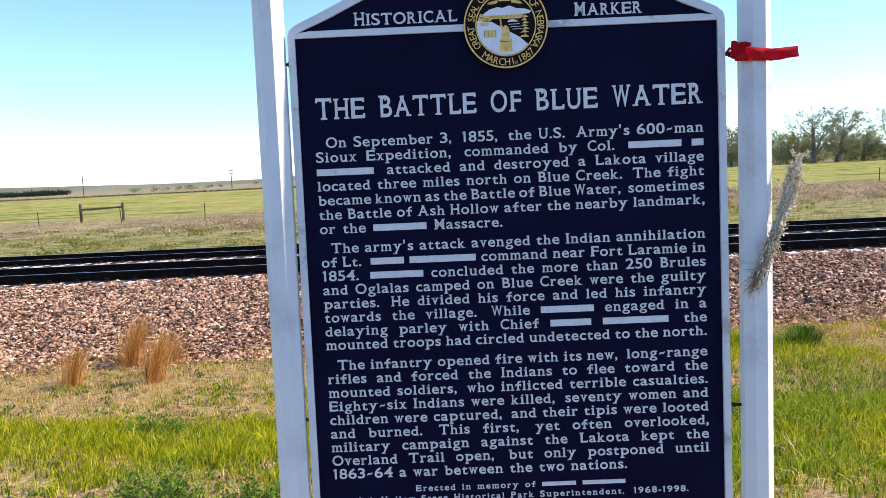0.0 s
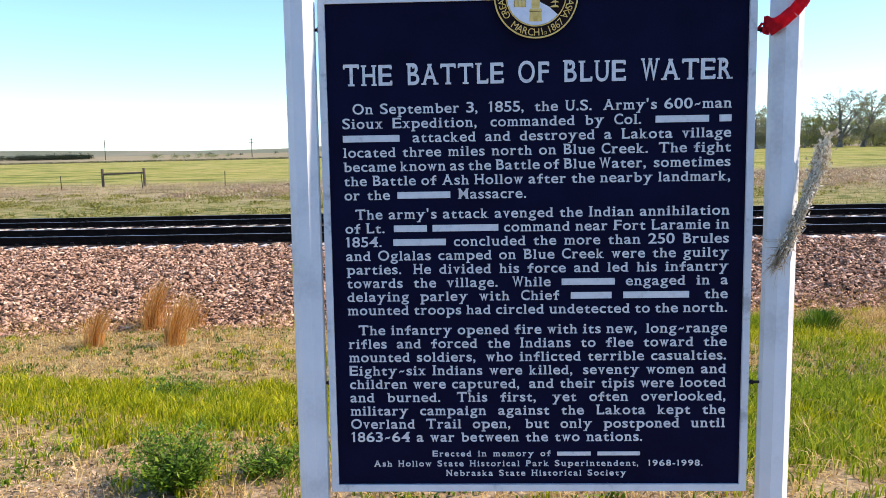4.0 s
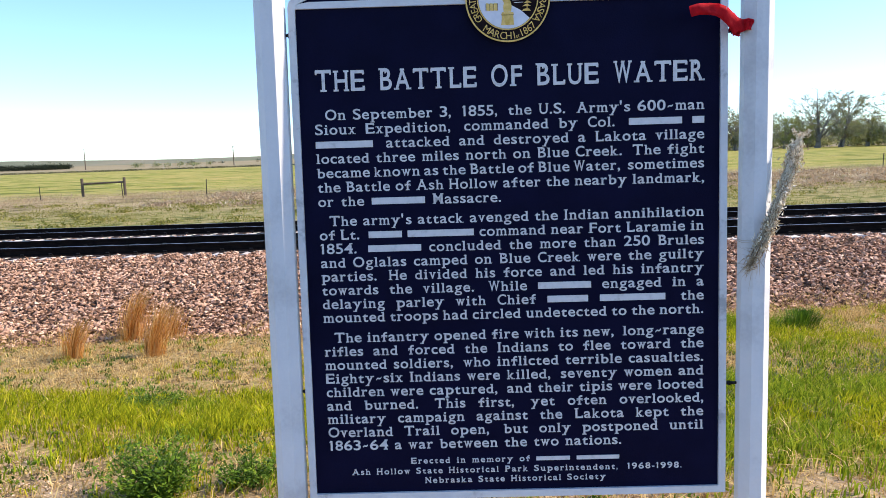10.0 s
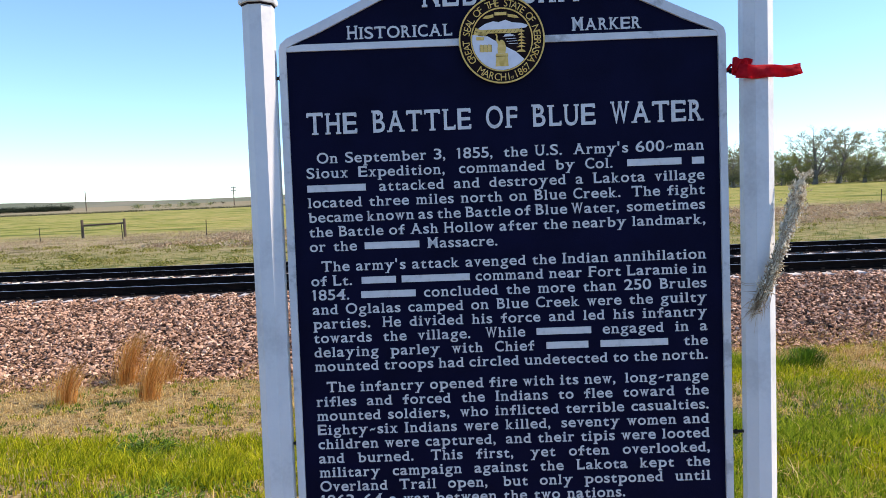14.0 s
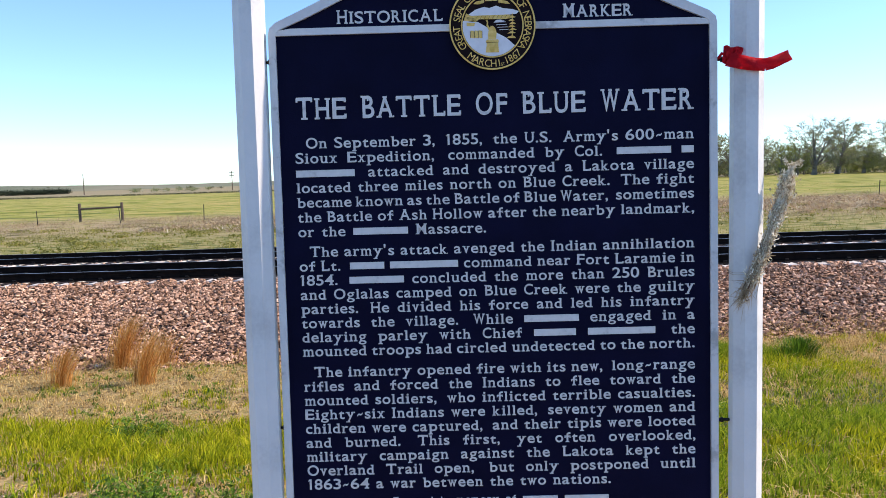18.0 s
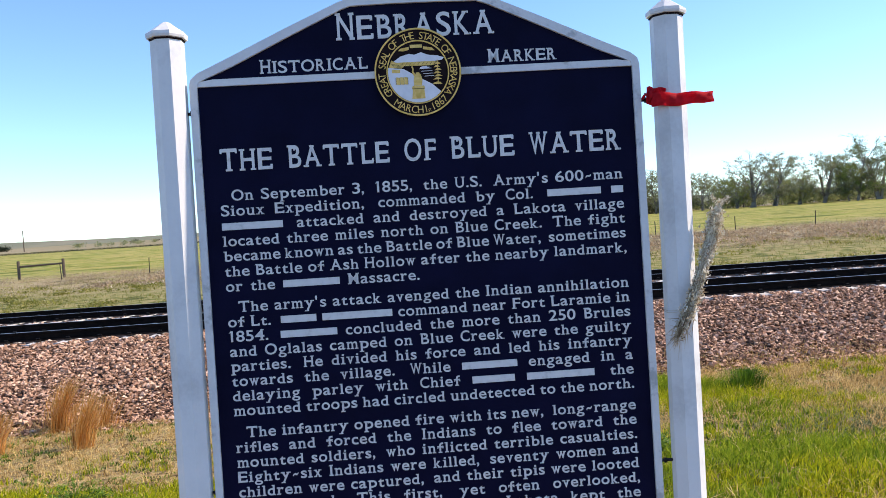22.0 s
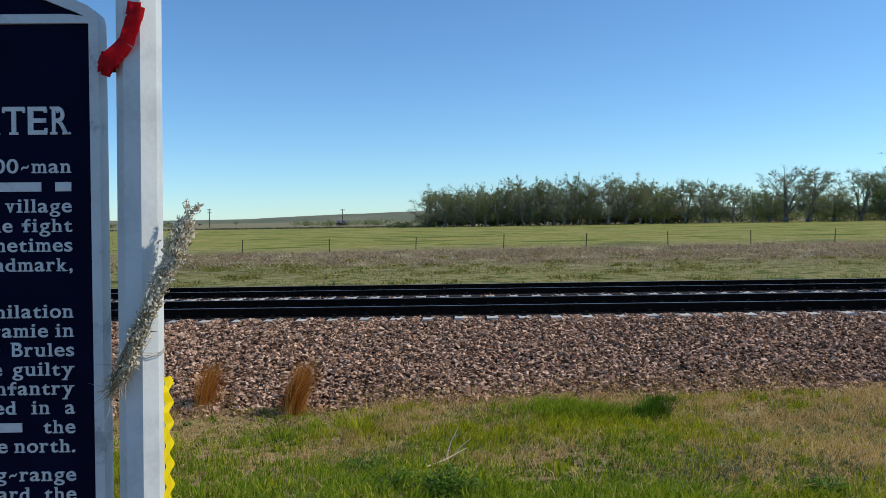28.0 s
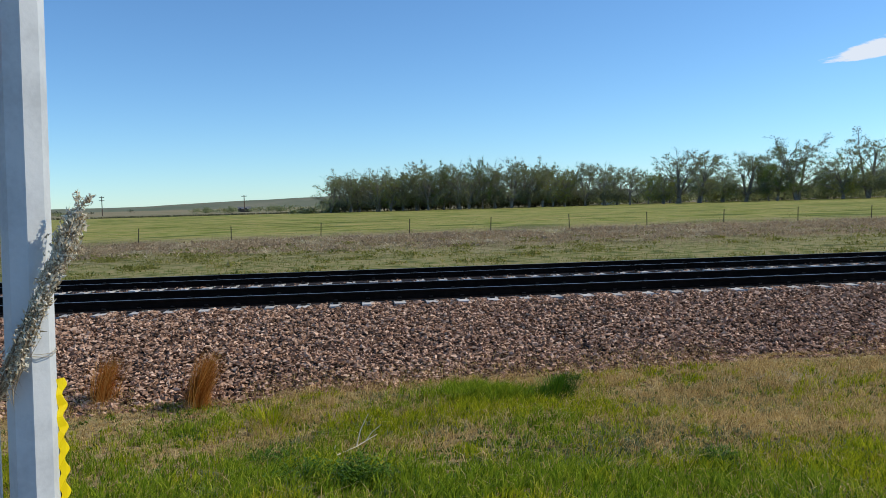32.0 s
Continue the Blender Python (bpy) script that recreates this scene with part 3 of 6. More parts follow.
def ties():
    far_v, far_t = [], []
    co = np.array([v.co[:] for v in tie_me.vertices])
    tie_me.calc_loop_triangles()
    tr = np.array([t.vertices[:] for t in tie_me.loop_triangles])
    first = None
    for k, (yc, z) in enumerate(TRACKS):
        for i in range(-250, 700):
            x = i * PITCH + 0.21 * k + 0.10
            if -14 < x < 34:
                m = line @ pose(x, yc, z + rng.uniform(-0.008, 0.008), 0, 0, rng.normal(0, 0.6))
                if first is None:
                    first = tagged(new("railway_tie", tie_me), "pale concrete railway tie bedded in ballast", "railway tie", "ties under the rails")
                    for side in (-1, 1):
                        for e in (-1, 1):
                            c = new("rail_clip", clip_me)
                            c.parent = first
                            c.matrix_basis = pose(0, side * GAUGE / 2 + e * 0.12, -0.012, 0, 0, 0 if e > 0 else 180)
                    first.matrix_basis = m
                else:
                    copy_thing(first, m)
            else:
                far_t.append(tr + len(co) * len(far_v))
                far_v.append(co + [x, yc, z])
    ob = thing("distant_ties", np_mesh("distant_ties", np.concatenate(far_v), np.concatenate(far_t)), "concrete", "row of concrete ties running into the distance", "railway tie", kind="stuff")
    ob.matrix_basis = line


ties()


def rails():
    section = {"rail_foot": [(-0.07, 0), (0.07, 0), (0.07, 0.012), (0.012, 0.03), (-0.012, 0.03), (-0.07, 0.012)],
               "rail_web": [(-0.012, 0.028), (0.012, 0.028), (0.010, 0.137), (-0.010, 0.137)],
               "rail_head": [(-0.010, 0.135), (0.010, 0.135), (0.034, 0.145), (0.036, 0.178), (0.028, 0.186), (-0.028, 0.186), (-0.036, 0.178), (-0.034, 0.145)]}
    meshes = {}
    for name, prof in section.items():
        n = len(prof)
        bm = bmesh.new()
        rows = [[bm.verts.new((x, y, z)) for y, z in prof] for x in (-800, -60, -12, 30, 90, 1400)]
        for a, b in zip(rows, rows[1:]):
            for k in range(n):
                f = bm.faces.new((a[k], a[(k + 1) % n], b[(k + 1) % n], b[k]))
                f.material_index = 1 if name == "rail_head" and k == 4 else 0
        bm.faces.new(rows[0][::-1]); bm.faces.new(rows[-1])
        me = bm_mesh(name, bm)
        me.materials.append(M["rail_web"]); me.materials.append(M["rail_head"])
        meshes[name] = me
    for yc, z in TRACKS:
        for side in (-1, 1):
            ob = tagged(new("rail"), "dark rust-brown steel rail with a polished top", "rail", "rails of the double track")
            for name, me in meshes.items():
                p = new(name, me)
                p.parent = ob
            ob.matrix_basis = line @ pose(0, yc + side * GAUGE / 2, z + 0.004)
            if yc > 17:
                ob.scale.z = 0.84             # lighter section on the far track


rails()

# ---- the historical marker ----
marker = tagged(new("historical_marker"), "tall navy blue roadside history sign with white lettering between white posts", "sign")
marker.matrix_basis = Matrix(((0.99732, -0.07303, 0.00367, 0.0259), (0.07290, 0.99696, 0.02779, -0.0163), (-0.00561, -0.02705, 1.01415, -0.0066), (0, 0, 0, 1)))
FRONT = 0.0
HALF, BOT, SHO, TOP = 0.824, 0.222, 2.147, 2.402


def outline(d):
    """Half of the sign's outline, inset by d, mirrored: foot, side, rounded shoulder, sloping gable, flat top."""
    h = [(HALF - d, BOT + d), (HALF - d, SHO - 0.03 - d * 0.3), (HALF - 0.006 - d, SHO - 0.008 - d * 0.45), (HALF - 0.03 - d * 1.05, SHO + 0.012 - d * 0.75),
         (0.69 - d * 0.9, SHO + 0.058 - d * 0.95), (0.47 - d * 0.6, SHO + 0.158 - d), (0.275 - d * 0.3, TOP - 0.013 - d), (0.235 - d * 0.15, TOP - 0.001 - d), (0.10, TOP + 0.002 - d)]
    return h + [(-x, z) for x, z in reversed(h)]


part("panel", bm_mesh("panel", prism(outline(0.012), FRONT + 0.004, FRONT + 0.045)), "navy_enamel", marker, "dark navy enamelled cast panel")
part("panel_frame", bm_mesh("panel_frame", ring_plate(outline(0), outline(0.027), FRONT - 0.008, FRONT + 0.05)), "frame_paint", marker, "white painted raised frame, scuffed")
bar = [(-0.799, 2.111), (0.799, 2.111), (0.799, 2.128), (0.74, 2.136), (-0.74, 2.136), (-0.799, 2.128)]
part("divider_bar", bm_mesh("divider_bar", prism(bar, FRONT - 0.006, FRONT + 0.006)), "frame_paint", marker, "white bar below the gable")


def octagon(r, z, y=0.0):
    a = [math.radians(22.5 + 45 * k) for k in range(8)]
    return [(r / math.cos(math.radians(22.5)) * math.cos(t), y + r / math.cos(math.radians(22.5)) * math.sin(t), z) for t in a]


def loft(rings):
    bm = bmesh.new()
    vs = [[bm.verts.new(p) for p in ring] for ring in rings]
    for a, b in zip(vs, vs[1:]):
        n = len(a)
        for k in range(n):
            bm.faces.new((a[k], a[(k + 1) % n], b[(k + 1) % n], b[k]))
    bm.faces.new(vs[0][::-1]); bm.faces.new(vs[-1])
    return bm


POST_Y = -0.002
for px, top, lean in ((-0.893, 2.280, 0.0), (0.921, 2.282, 0.37)):
    me = bm_mesh("post", loft([octagon(0.055, -0.6), octagon(0.055, 1.0), octagon(0.055, top)]))
    post = part("post", me, "white_paint", marker, "white painted eight-sided post")
    post.location, post.rotation_euler = (px, POST_Y, 0), (0, radians(lean), 0)
    cap = part("post_cap", bm_mesh("post_cap", loft([octagon(0.057, top + 0.002), octagon(0.0655, top + 0.004), octagon(0.068, top + 0.012), octagon(0.067, top + 0.023), octagon(0.061, top + 0.027), octagon(0.013, top + 0.064), octagon(0.004, top + 0.068)])), "white_paint", post, "low pointed eight-sided cap")
    # dark ring below the lip: rusty seam, with the cap's shadow line painted in
    part("cap_seam", bm_mesh("cap_seam", loft([octagon(0.056, top - 0.004), octagon(0.058, top - 0.003), octagon(0.059, top + 0.0025), octagon(0.051, top + 0.003)])), "seal_dark", post, "dark ring for the rusty seam and the shade under the cap")
for px, z in ((-0.826, 2.02), (-0.826, 0.66), (0.846, 1.985), (0.842, 0.652)):
    b = bmesh.new()
    tube([(px - 0.026, 0.012, z), (px + 0.032, 0.012, z)], [0.006, 0.006], 8, b)
    tube([(px - 0.004, 0.012, z), (px + 0.004, 0.012, z)], [0.0105, 0.0105], 6, b)
    part("bracket_bolt", bm_mesh("bracket_bolt", b), "black_steel", marker, "black bolt joining panel and post")

# lettering: cast letters with slab feet, each on its own measure; personal names stand as plain bars
NAMES = {"William", "S.", "Harney,", "Harney", "John", "Grattan's", "Little", "Thunder,", "Dennis", "Shimmin"}
BODY = ["On September 3, 1855, the U.S. Army's 600~man", "Sioux Expedition, commanded by Col. William S.", "Harney, attacked and destroyed a Lakota village",
        "located three miles north on Blue Creek. The fight", "became known as the Battle of Blue Water, sometimes", "the Battle of Ash Hollow after the nearby landmark,",
        "or the Harney Massacre.",
        "The army's attack avenged the Indian annihilation", "of Lt. John Grattan's command near Fort Laramie in", "1854. Harney concluded the more than 250 Brules",
        "and Oglalas camped on Blue Creek were the guilty", "parties. He divided his force and led his infantry", "towards the village. While Harney engaged in a",
        "delaying parley with Chief Little Thunder, the", "mounted troops had circled undetected to the north.",
        "The infantry opened fire with its new, long~range", "rifles and forced the Indians to flee toward the", "mounted soldiers, who inflicted terrible casualties.",
        "Eighty~six Indians were killed, seventy women and", "children were captured, and their tipis were looted", "and burned. This first, yet often overlooked,",
        "military campaign against the Lakota kept the", "Overland Trail open, but only postponed until", "1863~64 a war between the two nations."]
SMALL = ["Erected in memory of Dennis Shimmin", "Ash Hollow State Historical Park Superintendent, 1968-1998.", "Nebraska State Historical Society"]
HEADS = ["NEBRASKA", "HISTORICAL", "MARKER", "THE", "BATTLE", "OF", "BLUE", "WATER"]
RING = "GREAT SEAL OF THE STATE OF NEBRASKA"
# set width of each letter of the body text, in millimetres
SET = {"i": 20.5, "l": 19.1, "j": 20, "t": 26.7, "f": 28.0, "r": 28.9, "s": 26.7, "c": 28.8, "m": 47.1, "w": 40.7, "y": 40.2, "p": 38.5, "b": 36, "u": 36.3, "o": 35.1, "n": 34.8, "h": 34.3, "d": 34.1,
       "g": 34.1, "k": 35.2, "a": 32, "e": 32.1, "v": 31.8, "x": 32.9, "A": 48, "B": 37.4, "C": 38, "D": 42, "E": 38.4, "F": 37.3, "G": 36, "H": 42.3, "I": 19.8, "J": 29.8, "L": 37.4, "M": 46.6, "N": 43,
       "O": 48.2, "K": 41, "P": 38, "R": 39.5, "S": 34.5, "T": 43.9, "U": 41.6, "W": 47.5, "0": 36.5, "1": 25.3, "2": 36, "3": 33.4, "4": 38.5, "5": 32.5, "6": 37.5, "7": 34, "8": 34.8, "9": 36,
       ",": 13.7, ".": 14.8, "'": 17, "~": 32.5, "-": 22}
GAP = 0.0048                                       # clear space between two letters


def letter_shapes():
    """Flat outline, in triangles, of every letter in the built-in font; the seal's letters keep no feet."""
    letters = sorted({c for ln in BODY + SMALL + HEADS for c in ln if c != " "} | set("0123456789"))
    todo = [(c, c, 0.004 if c == "g" else 0.010) for c in letters] + [("~" + c, c, 0.0) for c in sorted(set(RING.replace(" ", "") + "MARCH1867"))] + [("~ST", "ST", 0.0)]
    obs = []
    for key, text, bold in todo:
        cu = bpy.data.curves.new("lettering", "FONT")
        cu.body, cu.size, cu.resolution_u, cu.offset, cu.extrude = text, 1.0, 4, bold, 0.0
        ob = bpy.data.objects.new("lettering", cu)
        scene.collection.objects.link(ob)
        obs.append((key, ob))
    bpy.context.view_layer.update()
    deps = bpy.context.evaluated_depsgraph_get()
    found = {}
    for key, ob in obs:
        me = bpy.data.meshes.new_from_object(ob.evaluated_get(deps))
        me.calc_loop_triangles()
        co = np.array([v.co[:] for v in me.vertices])
        tr = np.array([t.vertices[:] for t in me.loop_triangles])
        if key == "1":                         # a small flag at the head of the figure
            x, z = co[:, 0].min(), co[:, 1].max()
            k = len(co)
            co = np.concatenate([co, [(x - 0.10, z - 0.14, 0.0005), (x + 0.02, z - 0.10, 0.0005), (x + 0.02, z, 0.0005), (x - 0.01, z, 0.0005)]])
            tr = np.concatenate([tr, [(k, k + 1, k + 2), (k, k + 2, k + 3)]])
        if key == "~":                         # the hyphen is a short slanting stroke with curled ends
            co[:, 1] = 0.27 + 0.9 * (co[:, 1] - co[:, 1].mean()) + 0.20 * (co[:, 0] - co[:, 0].mean())
        found[key] = (co, tr) if len(key) > 1 or key in ".,'~-01235689gO" else with_serifs(co, tr, key)
        bpy.data.meshes.remove(me)
    for key, ob in obs:
        cu = ob.data
        bpy.data.objects.remove(ob)
        bpy.data.curves.remove(cu)
    return found


def with_serifs(co, tris, key):
    """Slab feet on the flat ends of the strokes, and small beaks on the arms of E, F, L and T, as the cast letters have."""
    seen = set()
    for t in tris:
        for a, b in ((t[0], t[1]), (t[1], t[2]), (t[2], t[0])):
            seen.add((int(a), int(b)))
    v, t = [tuple(c) for c in co], [tuple(x) for x in tris]
    lo, hi = co[:, 0].min(), co[:, 0].max()

    def quad(x0, x1, z0, z1):
        k = len(v)
        d = 0.0004 + 0.00015 * (k % 5)
        v.extend([(x0, z0, d), (x1, z0, d), (x1, z1, d), (x0, z1, d)])
        t.extend([(k, k + 1, k + 2), (k, k + 2, k + 3)])
    for a, b in seen:
        if (b, a) in seen:
            continue
        (xa, za), (xb, zb) = co[a][:2], co[b][:2]
        w, z = abs(xb - xa), (za + zb) / 2
        if abs(xa - xb) < 0.004 and key in "EFLT" and 0.04 < abs(za - zb) < 0.2 and (xa > hi - 0.12 or (key == "T" and xa < lo + 0.02)):
            inner = z > 0.5
            x0, x1 = (xa - 0.055, xa + 0.012) if xa > (lo + hi) / 2 else (xa - 0.012, xa + 0.055)
            if inner or z < 0.2:
                quad(x0, x1, z - 0.10 if inner else z - 0.02, z + 0.02 if inner else z + 0.11)
            continue
        if abs(za - zb) > 0.004 or not 0.05 < w < 0.22:
            continue
        foot = z < 0.04
        if foot and z < -0.05 and key not in "py":
            continue
        if not foot and z < 0.35 or key in "ij" and z > 0.55 or key == "t" and not foot:
            continue
        z0, z1 = (z, z + 0.06) if foot else (z - 0.06, z)
        left, right = 0.060, 0.060
        if not foot and key in "bdhikl" or not foot and key in "mnpru":
            right = 0.004
        quad(min(xa, xb) - left, min(xa, xb) + 0.004, z0, z1)
        quad(max(xa, xb) - 0.004, max(xa, xb) + right, z0, z1)
    return np.array(v), np.array(t)


shapes = letter_shapes()
CAP = shapes["H"][0][:, 1].max()
RELIEF = 0.0035


def solid(flat, tris):
    """Raised letters: the flat shape moved forward, with its rim closed back to the panel."""
    edges = {}
    for t in tris:
        for a, b in ((t[0], t[1]), (t[1], t[2]), (t[2], t[0])):
            edges[(a, b)] = edges.get((a, b), 0) + 1
    rim = [(a, b) for a, b in edges if (b, a) not in edges]
    n = len(flat)
    v = np.concatenate([np.stack([flat[:, 0], FRONT + 0.004 - RELIEF - flat[:, 2], flat[:, 1]], 1), np.stack([flat[:, 0], np.full(n, FRONT + 0.0045), flat[:, 1]], 1)])
    t = [tuple(x) for x in tris]
    for a, b in rim:
        t += [(a, a + n, b + n), (a, b + n, b)]
    return v, np.array(t)


def word_width(w, k, gap):
    return sum(SET[c] for c in w) * 0.001 * k - gap


def word_shape(w, cap, k, gap, caps=()):
    """The letters of a word side by side from x = 0, each drawn out to its set width; caps: a cap height letter by letter."""
    if w in NAMES:
        width = word_width(w, k, gap)
        return np.array([(0, 0.08 * cap, 0), (width, 0.08 * cap, 0), (width, 0.74 * cap, 0), (0, 0.74 * cap, 0)]), np.array([(0, 1, 2), (0, 2, 3)])
    vs, ts, x, n = [], [], 0.0, 0
    for i, c in enumerate(w):
        co, tr = shapes[c]
        h = caps[i] if caps else cap
        lo, hi = co[:, 0].min(), co[:, 0].max()
        ink = SET[c] * 0.001 * k - gap
        fit = ink / (hi - lo)
        if c in ".,'1":
            fit = min(fit, 1.15 * h / CAP)
        side = 0.14 * ink if c == "~" else 0.0
        fit *= 0.72 if c == "~" else 1.0
        z = co[:, 1] * h / CAP * (0.93 if c.islower() and c in "bdfhklt" else 1.0)
        vs.append(np.stack([x + side + (co[:, 0] - lo) * fit, z, co[:, 2]], 1))
        ts.append(tr + n)
        n += len(co)
        x += SET[c] * 0.001 * k
    return np.concatenate(vs), np.concatenate(ts)


def set_line(words, x0, x1, z, cap, k, gap):
    """Words set out between two margins; a wider space follows a stop."""
    wide = [word_width(w, k, gap) for w in words]
    stop = [0.014 if w[-1] in ".," else 0.0 for w in words[:-1]] + [0.0]
    space = (x1 - x0 - sum(wide) - sum(stop)) / max(len(words) - 1, 1)
    x = x0
    for w, wd, st in zip(words, wide, stop):
        co, tr = word_shape(w, cap, k, gap)
        v, tt = solid(co + [x, z, 0], tr)
        part("inscription_word", np_mesh("inscription_word", v, tt), "letter_paint", marker)
        x += wd + st + space


def small_caps(word, x0, x1, z, big, small, name):
    """A word whose first letter is a little taller, fitted between two places."""
    gap = 0.10 * small
    k = (x1 - x0 + gap) / (sum(SET[c] for c in word) * 0.001)
    co, tr = word_shape(word, small, k, gap, [big] + [small] * (len(word) - 1))
    v, tt = solid(co + [x0, z, 0], tr)
    part(name, np_mesh(name, v, tt), "letter_paint", marker, "raised white capitals")


small_caps("NEBRASKA", -0.288, 0.292, 2.256, 0.096, 0.084, "title_word")
small_caps("HISTORICAL", -0.570, -0.179, 2.150, 0.048, 0.042, "title_word")
small_caps("MARKER", 0.262, 0.518, 2.150, 0.048, 0.042, "title_word")
for w, a, b in (("THE", -0.733, -0.545), ("BATTLE", -0.491, -0.120), ("OF", -0.065, 0.052), ("BLUE", 0.104, 0.341), ("WATER", 0.397, 0.739)):
    small_caps(w, a, b, 1.809, 0.0795, 0.0755, "heading_word")
for k, ln in enumerate(BODY):
    z = 1.7027 - 0.0541 * k if k < 7 else 1.3036 - 0.0532 * (k - 7) if k < 15 else 0.8522 - 0.0537 * (k - 15)
    set_line(ln.split(), -0.7007 if k in (0, 7, 15) else -0.7415, {6: -0.0365, 23: 0.417}.get(k, 0.7386), z, 0.0385, 1.0, GAP)
for ln, z, a, b in zip(SMALL, (0.362, 0.3215, 0.2825), (-0.417, -0.654, -0.364), (0.408, 0.654, 0.354)):
    set_line(ln.split(), a, b, z, 0.0235, 0.73, 0.0062)


# the round emblem: rims, a dark lettered ring and a plain picture in white and gold
SEAL = (0.002, 2.125)
seal = new("seal")
seal.parent = marker
seal.location = (SEAL[0], 0, SEAL[1])
tagged(seal, "round gold and white state seal")


def disc(r0, r1, y0, y1, seg=64):
    ring = lambda r: [(r * math.cos(2 * math.pi * k / seg), r * math.sin(2 * math.pi * k / seg)) for k in range(seg)]
    return ring_plate(ring(r1), ring(r0), y0, y1) if r0 else prism(ring(r1), y0, y1)


part("seal_backing", bm_mesh("seal_backing", disc(0, 0.158, -0.011, 0.002)), "seal_dark", seal)
part("outer_rim", bm_mesh("outer_rim", disc(0.1525, 0.158, -0.015, -0.009)), "gold", seal)
part("inner_rim", bm_mesh("inner_rim", disc(0.110, 0.1145, -0.015, -0.009)), "gold", seal)


def seal_plate(name, pts, mat, y=-0.0135):
    part(name, bm_mesh(name, prism(pts, y, -0.0105)), mat, seal)


def arc(r, a0, a1, n=16):
    return [(r * math.cos(radians(a0 + (a1 - a0) * k / n)), r * math.sin(radians(a0 + (a1 - a0) * k / n))) for k in range(n + 1)]


seal_plate("white_ground", arc(0.109, 170, 318, 24) + [(0.05, -0.045), (0.0, -0.018), (-0.05, 0.012), (-0.075, 0.020)], "seal_white")
seal_plate("white_range", [(-0.095, 0.035), (-0.06, 0.058), (-0.03, 0.066), (-0.01, 0.062), (0.015, 0.070), (0.04, 0.060), (0.075, 0.056), (0.098, 0.048), (0.09, 0.040), (0.0, 0.030)], "seal_white")
seal_plate("gold_shore", [(-0.085, 0.036), (0.06, 0.037), (0.085, 0.028), (0.05, 0.022), (-0.03, 0.023), (-0.085, 0.024)], "gold", -0.0142)
seal_plate("gold_roof", [(-0.104, 0.020), (-0.095, 0.045), (-0.05, 0.022), (-0.06, 0.014)], "gold", -0.0150)
for pts in ([(-0.068, 0.078), (-0.058, 0.086), (-0.028, 0.091), (-0.028, 0.081), (-0.050, 0.076)], [(-0.024, 0.087), (-0.024, 0.098), (0.020, 0.098), (0.020, 0.087)], [(0.024, 0.081), (0.024, 0.091), (0.056, 0.085), (0.066, 0.075), (0.050, 0.076)]):
    seal_plate("gold_banner", pts, "gold")
seal_plate("gold_base", [(-0.026, -0.096), (0.022, -0.096), (0.020, -0.064), (0.022, -0.058), (0.020, -0.050), (-0.022, -0.050), (-0.025, -0.058), (-0.022, -0.064)], "gold", -0.0150)
seal_plate("gold_column", [(-0.016, -0.049), (0.012, -0.049), (0.015, -0.028), (0.010, -0.010), (0.003, -0.002), (-0.006, -0.002), (-0.013, -0.012), (-0.017, -0.030)], "gold", -0.0150)
for k in range(3):
    x = -0.074 + 0.0145 * k
    seal_plate("gold_sheaf", [(x - 0.0065, -0.042), (x + 0.0065, -0.044), (x + 0.0068, -0.030), (x + 0.006, -0.018), (x - 0.0055, -0.016), (x - 0.0065, -0.028)], "gold", -0.0150)
for k in range(4):
    seal_plate("white_ripple", [(0.005 + 0.006 * k, 0.010 - 0.009 * k), (0.050 + 0.003 * k, 0.011 - 0.009 * k), (0.050 + 0.003 * k, 0.0125 - 0.009 * k), (0.008 + 0.006 * k, 0.0118 - 0.009 * k)], "seal_white", -0.0128)
seal_plate("white_boat", [(0.012, 0.010), (0.040, 0.011), (0.044, 0.016), (0.034, 0.017), (0.033, 0.020), (0.016, 0.019), (0.008, 0.015)], "seal_white", -0.0138)
seal_plate("gold_trunk", [(0.0705, -0.046), (0.0735, -0.046), (0.0745, 0.040), (0.0725, 0.040)], "gold", -0.0148)
for k in range(4):
    seal_plate("dark_seam", [(-0.098 + 0.004 * k, 0.033 - 0.005 * k), (-0.060 + 0.002 * k, 0.024 - 0.0035 * k), (-0.060 + 0.002 * k, 0.0232 - 0.0035 * k), (-0.098 + 0.004 * k, 0.0318 - 0.005 * k)], "seal_dark", -0.0155)
for k in range(9):
    x = -0.060 + 0.015 * k
    seal_plate("dark_seam", [(x, 0.0245), (x + 0.001, 0.0240), (x + 0.0085, 0.0340), (x + 0.0075, 0.0345)], "seal_dark", -0.0148)
seal_plate("dark_seam", [(-0.024, -0.0595), (0.021, -0.0595), (0.021, -0.0610), (-0.024, -0.0610)], "seal_dark", -0.0156)
for x in (-0.0815, -0.067, -0.0525, -0.038):
    seal_plate("dark_seam", [(x - 0.0006, -0.043), (x + 0.0006, -0.043), (x + 0.0006, -0.018), (x - 0.0006, -0.018)], "seal_dark", -0.0154)
seal_plate("gold_arm", [(-0.015, -0.016), (-0.022, 0.000), (-0.020, 0.012), (-0.024, 0.020), (-0.018, 0.021), (-0.015, 0.011), (-0.016, 0.002), (-0.009, -0.010)], "gold", -0.0150)
seal_plate("gold_shrub", [(0.052, -0.046), (0.086, -0.047), (0.080, -0.040), (0.070, -0.038), (0.058, -0.041)], "gold", -0.0149)
seal_plate("gold_hut", [(-0.094, 0.000), (-0.066, -0.001), (-0.064, 0.010), (-0.094, 0.012)], "gold", -0.0146)
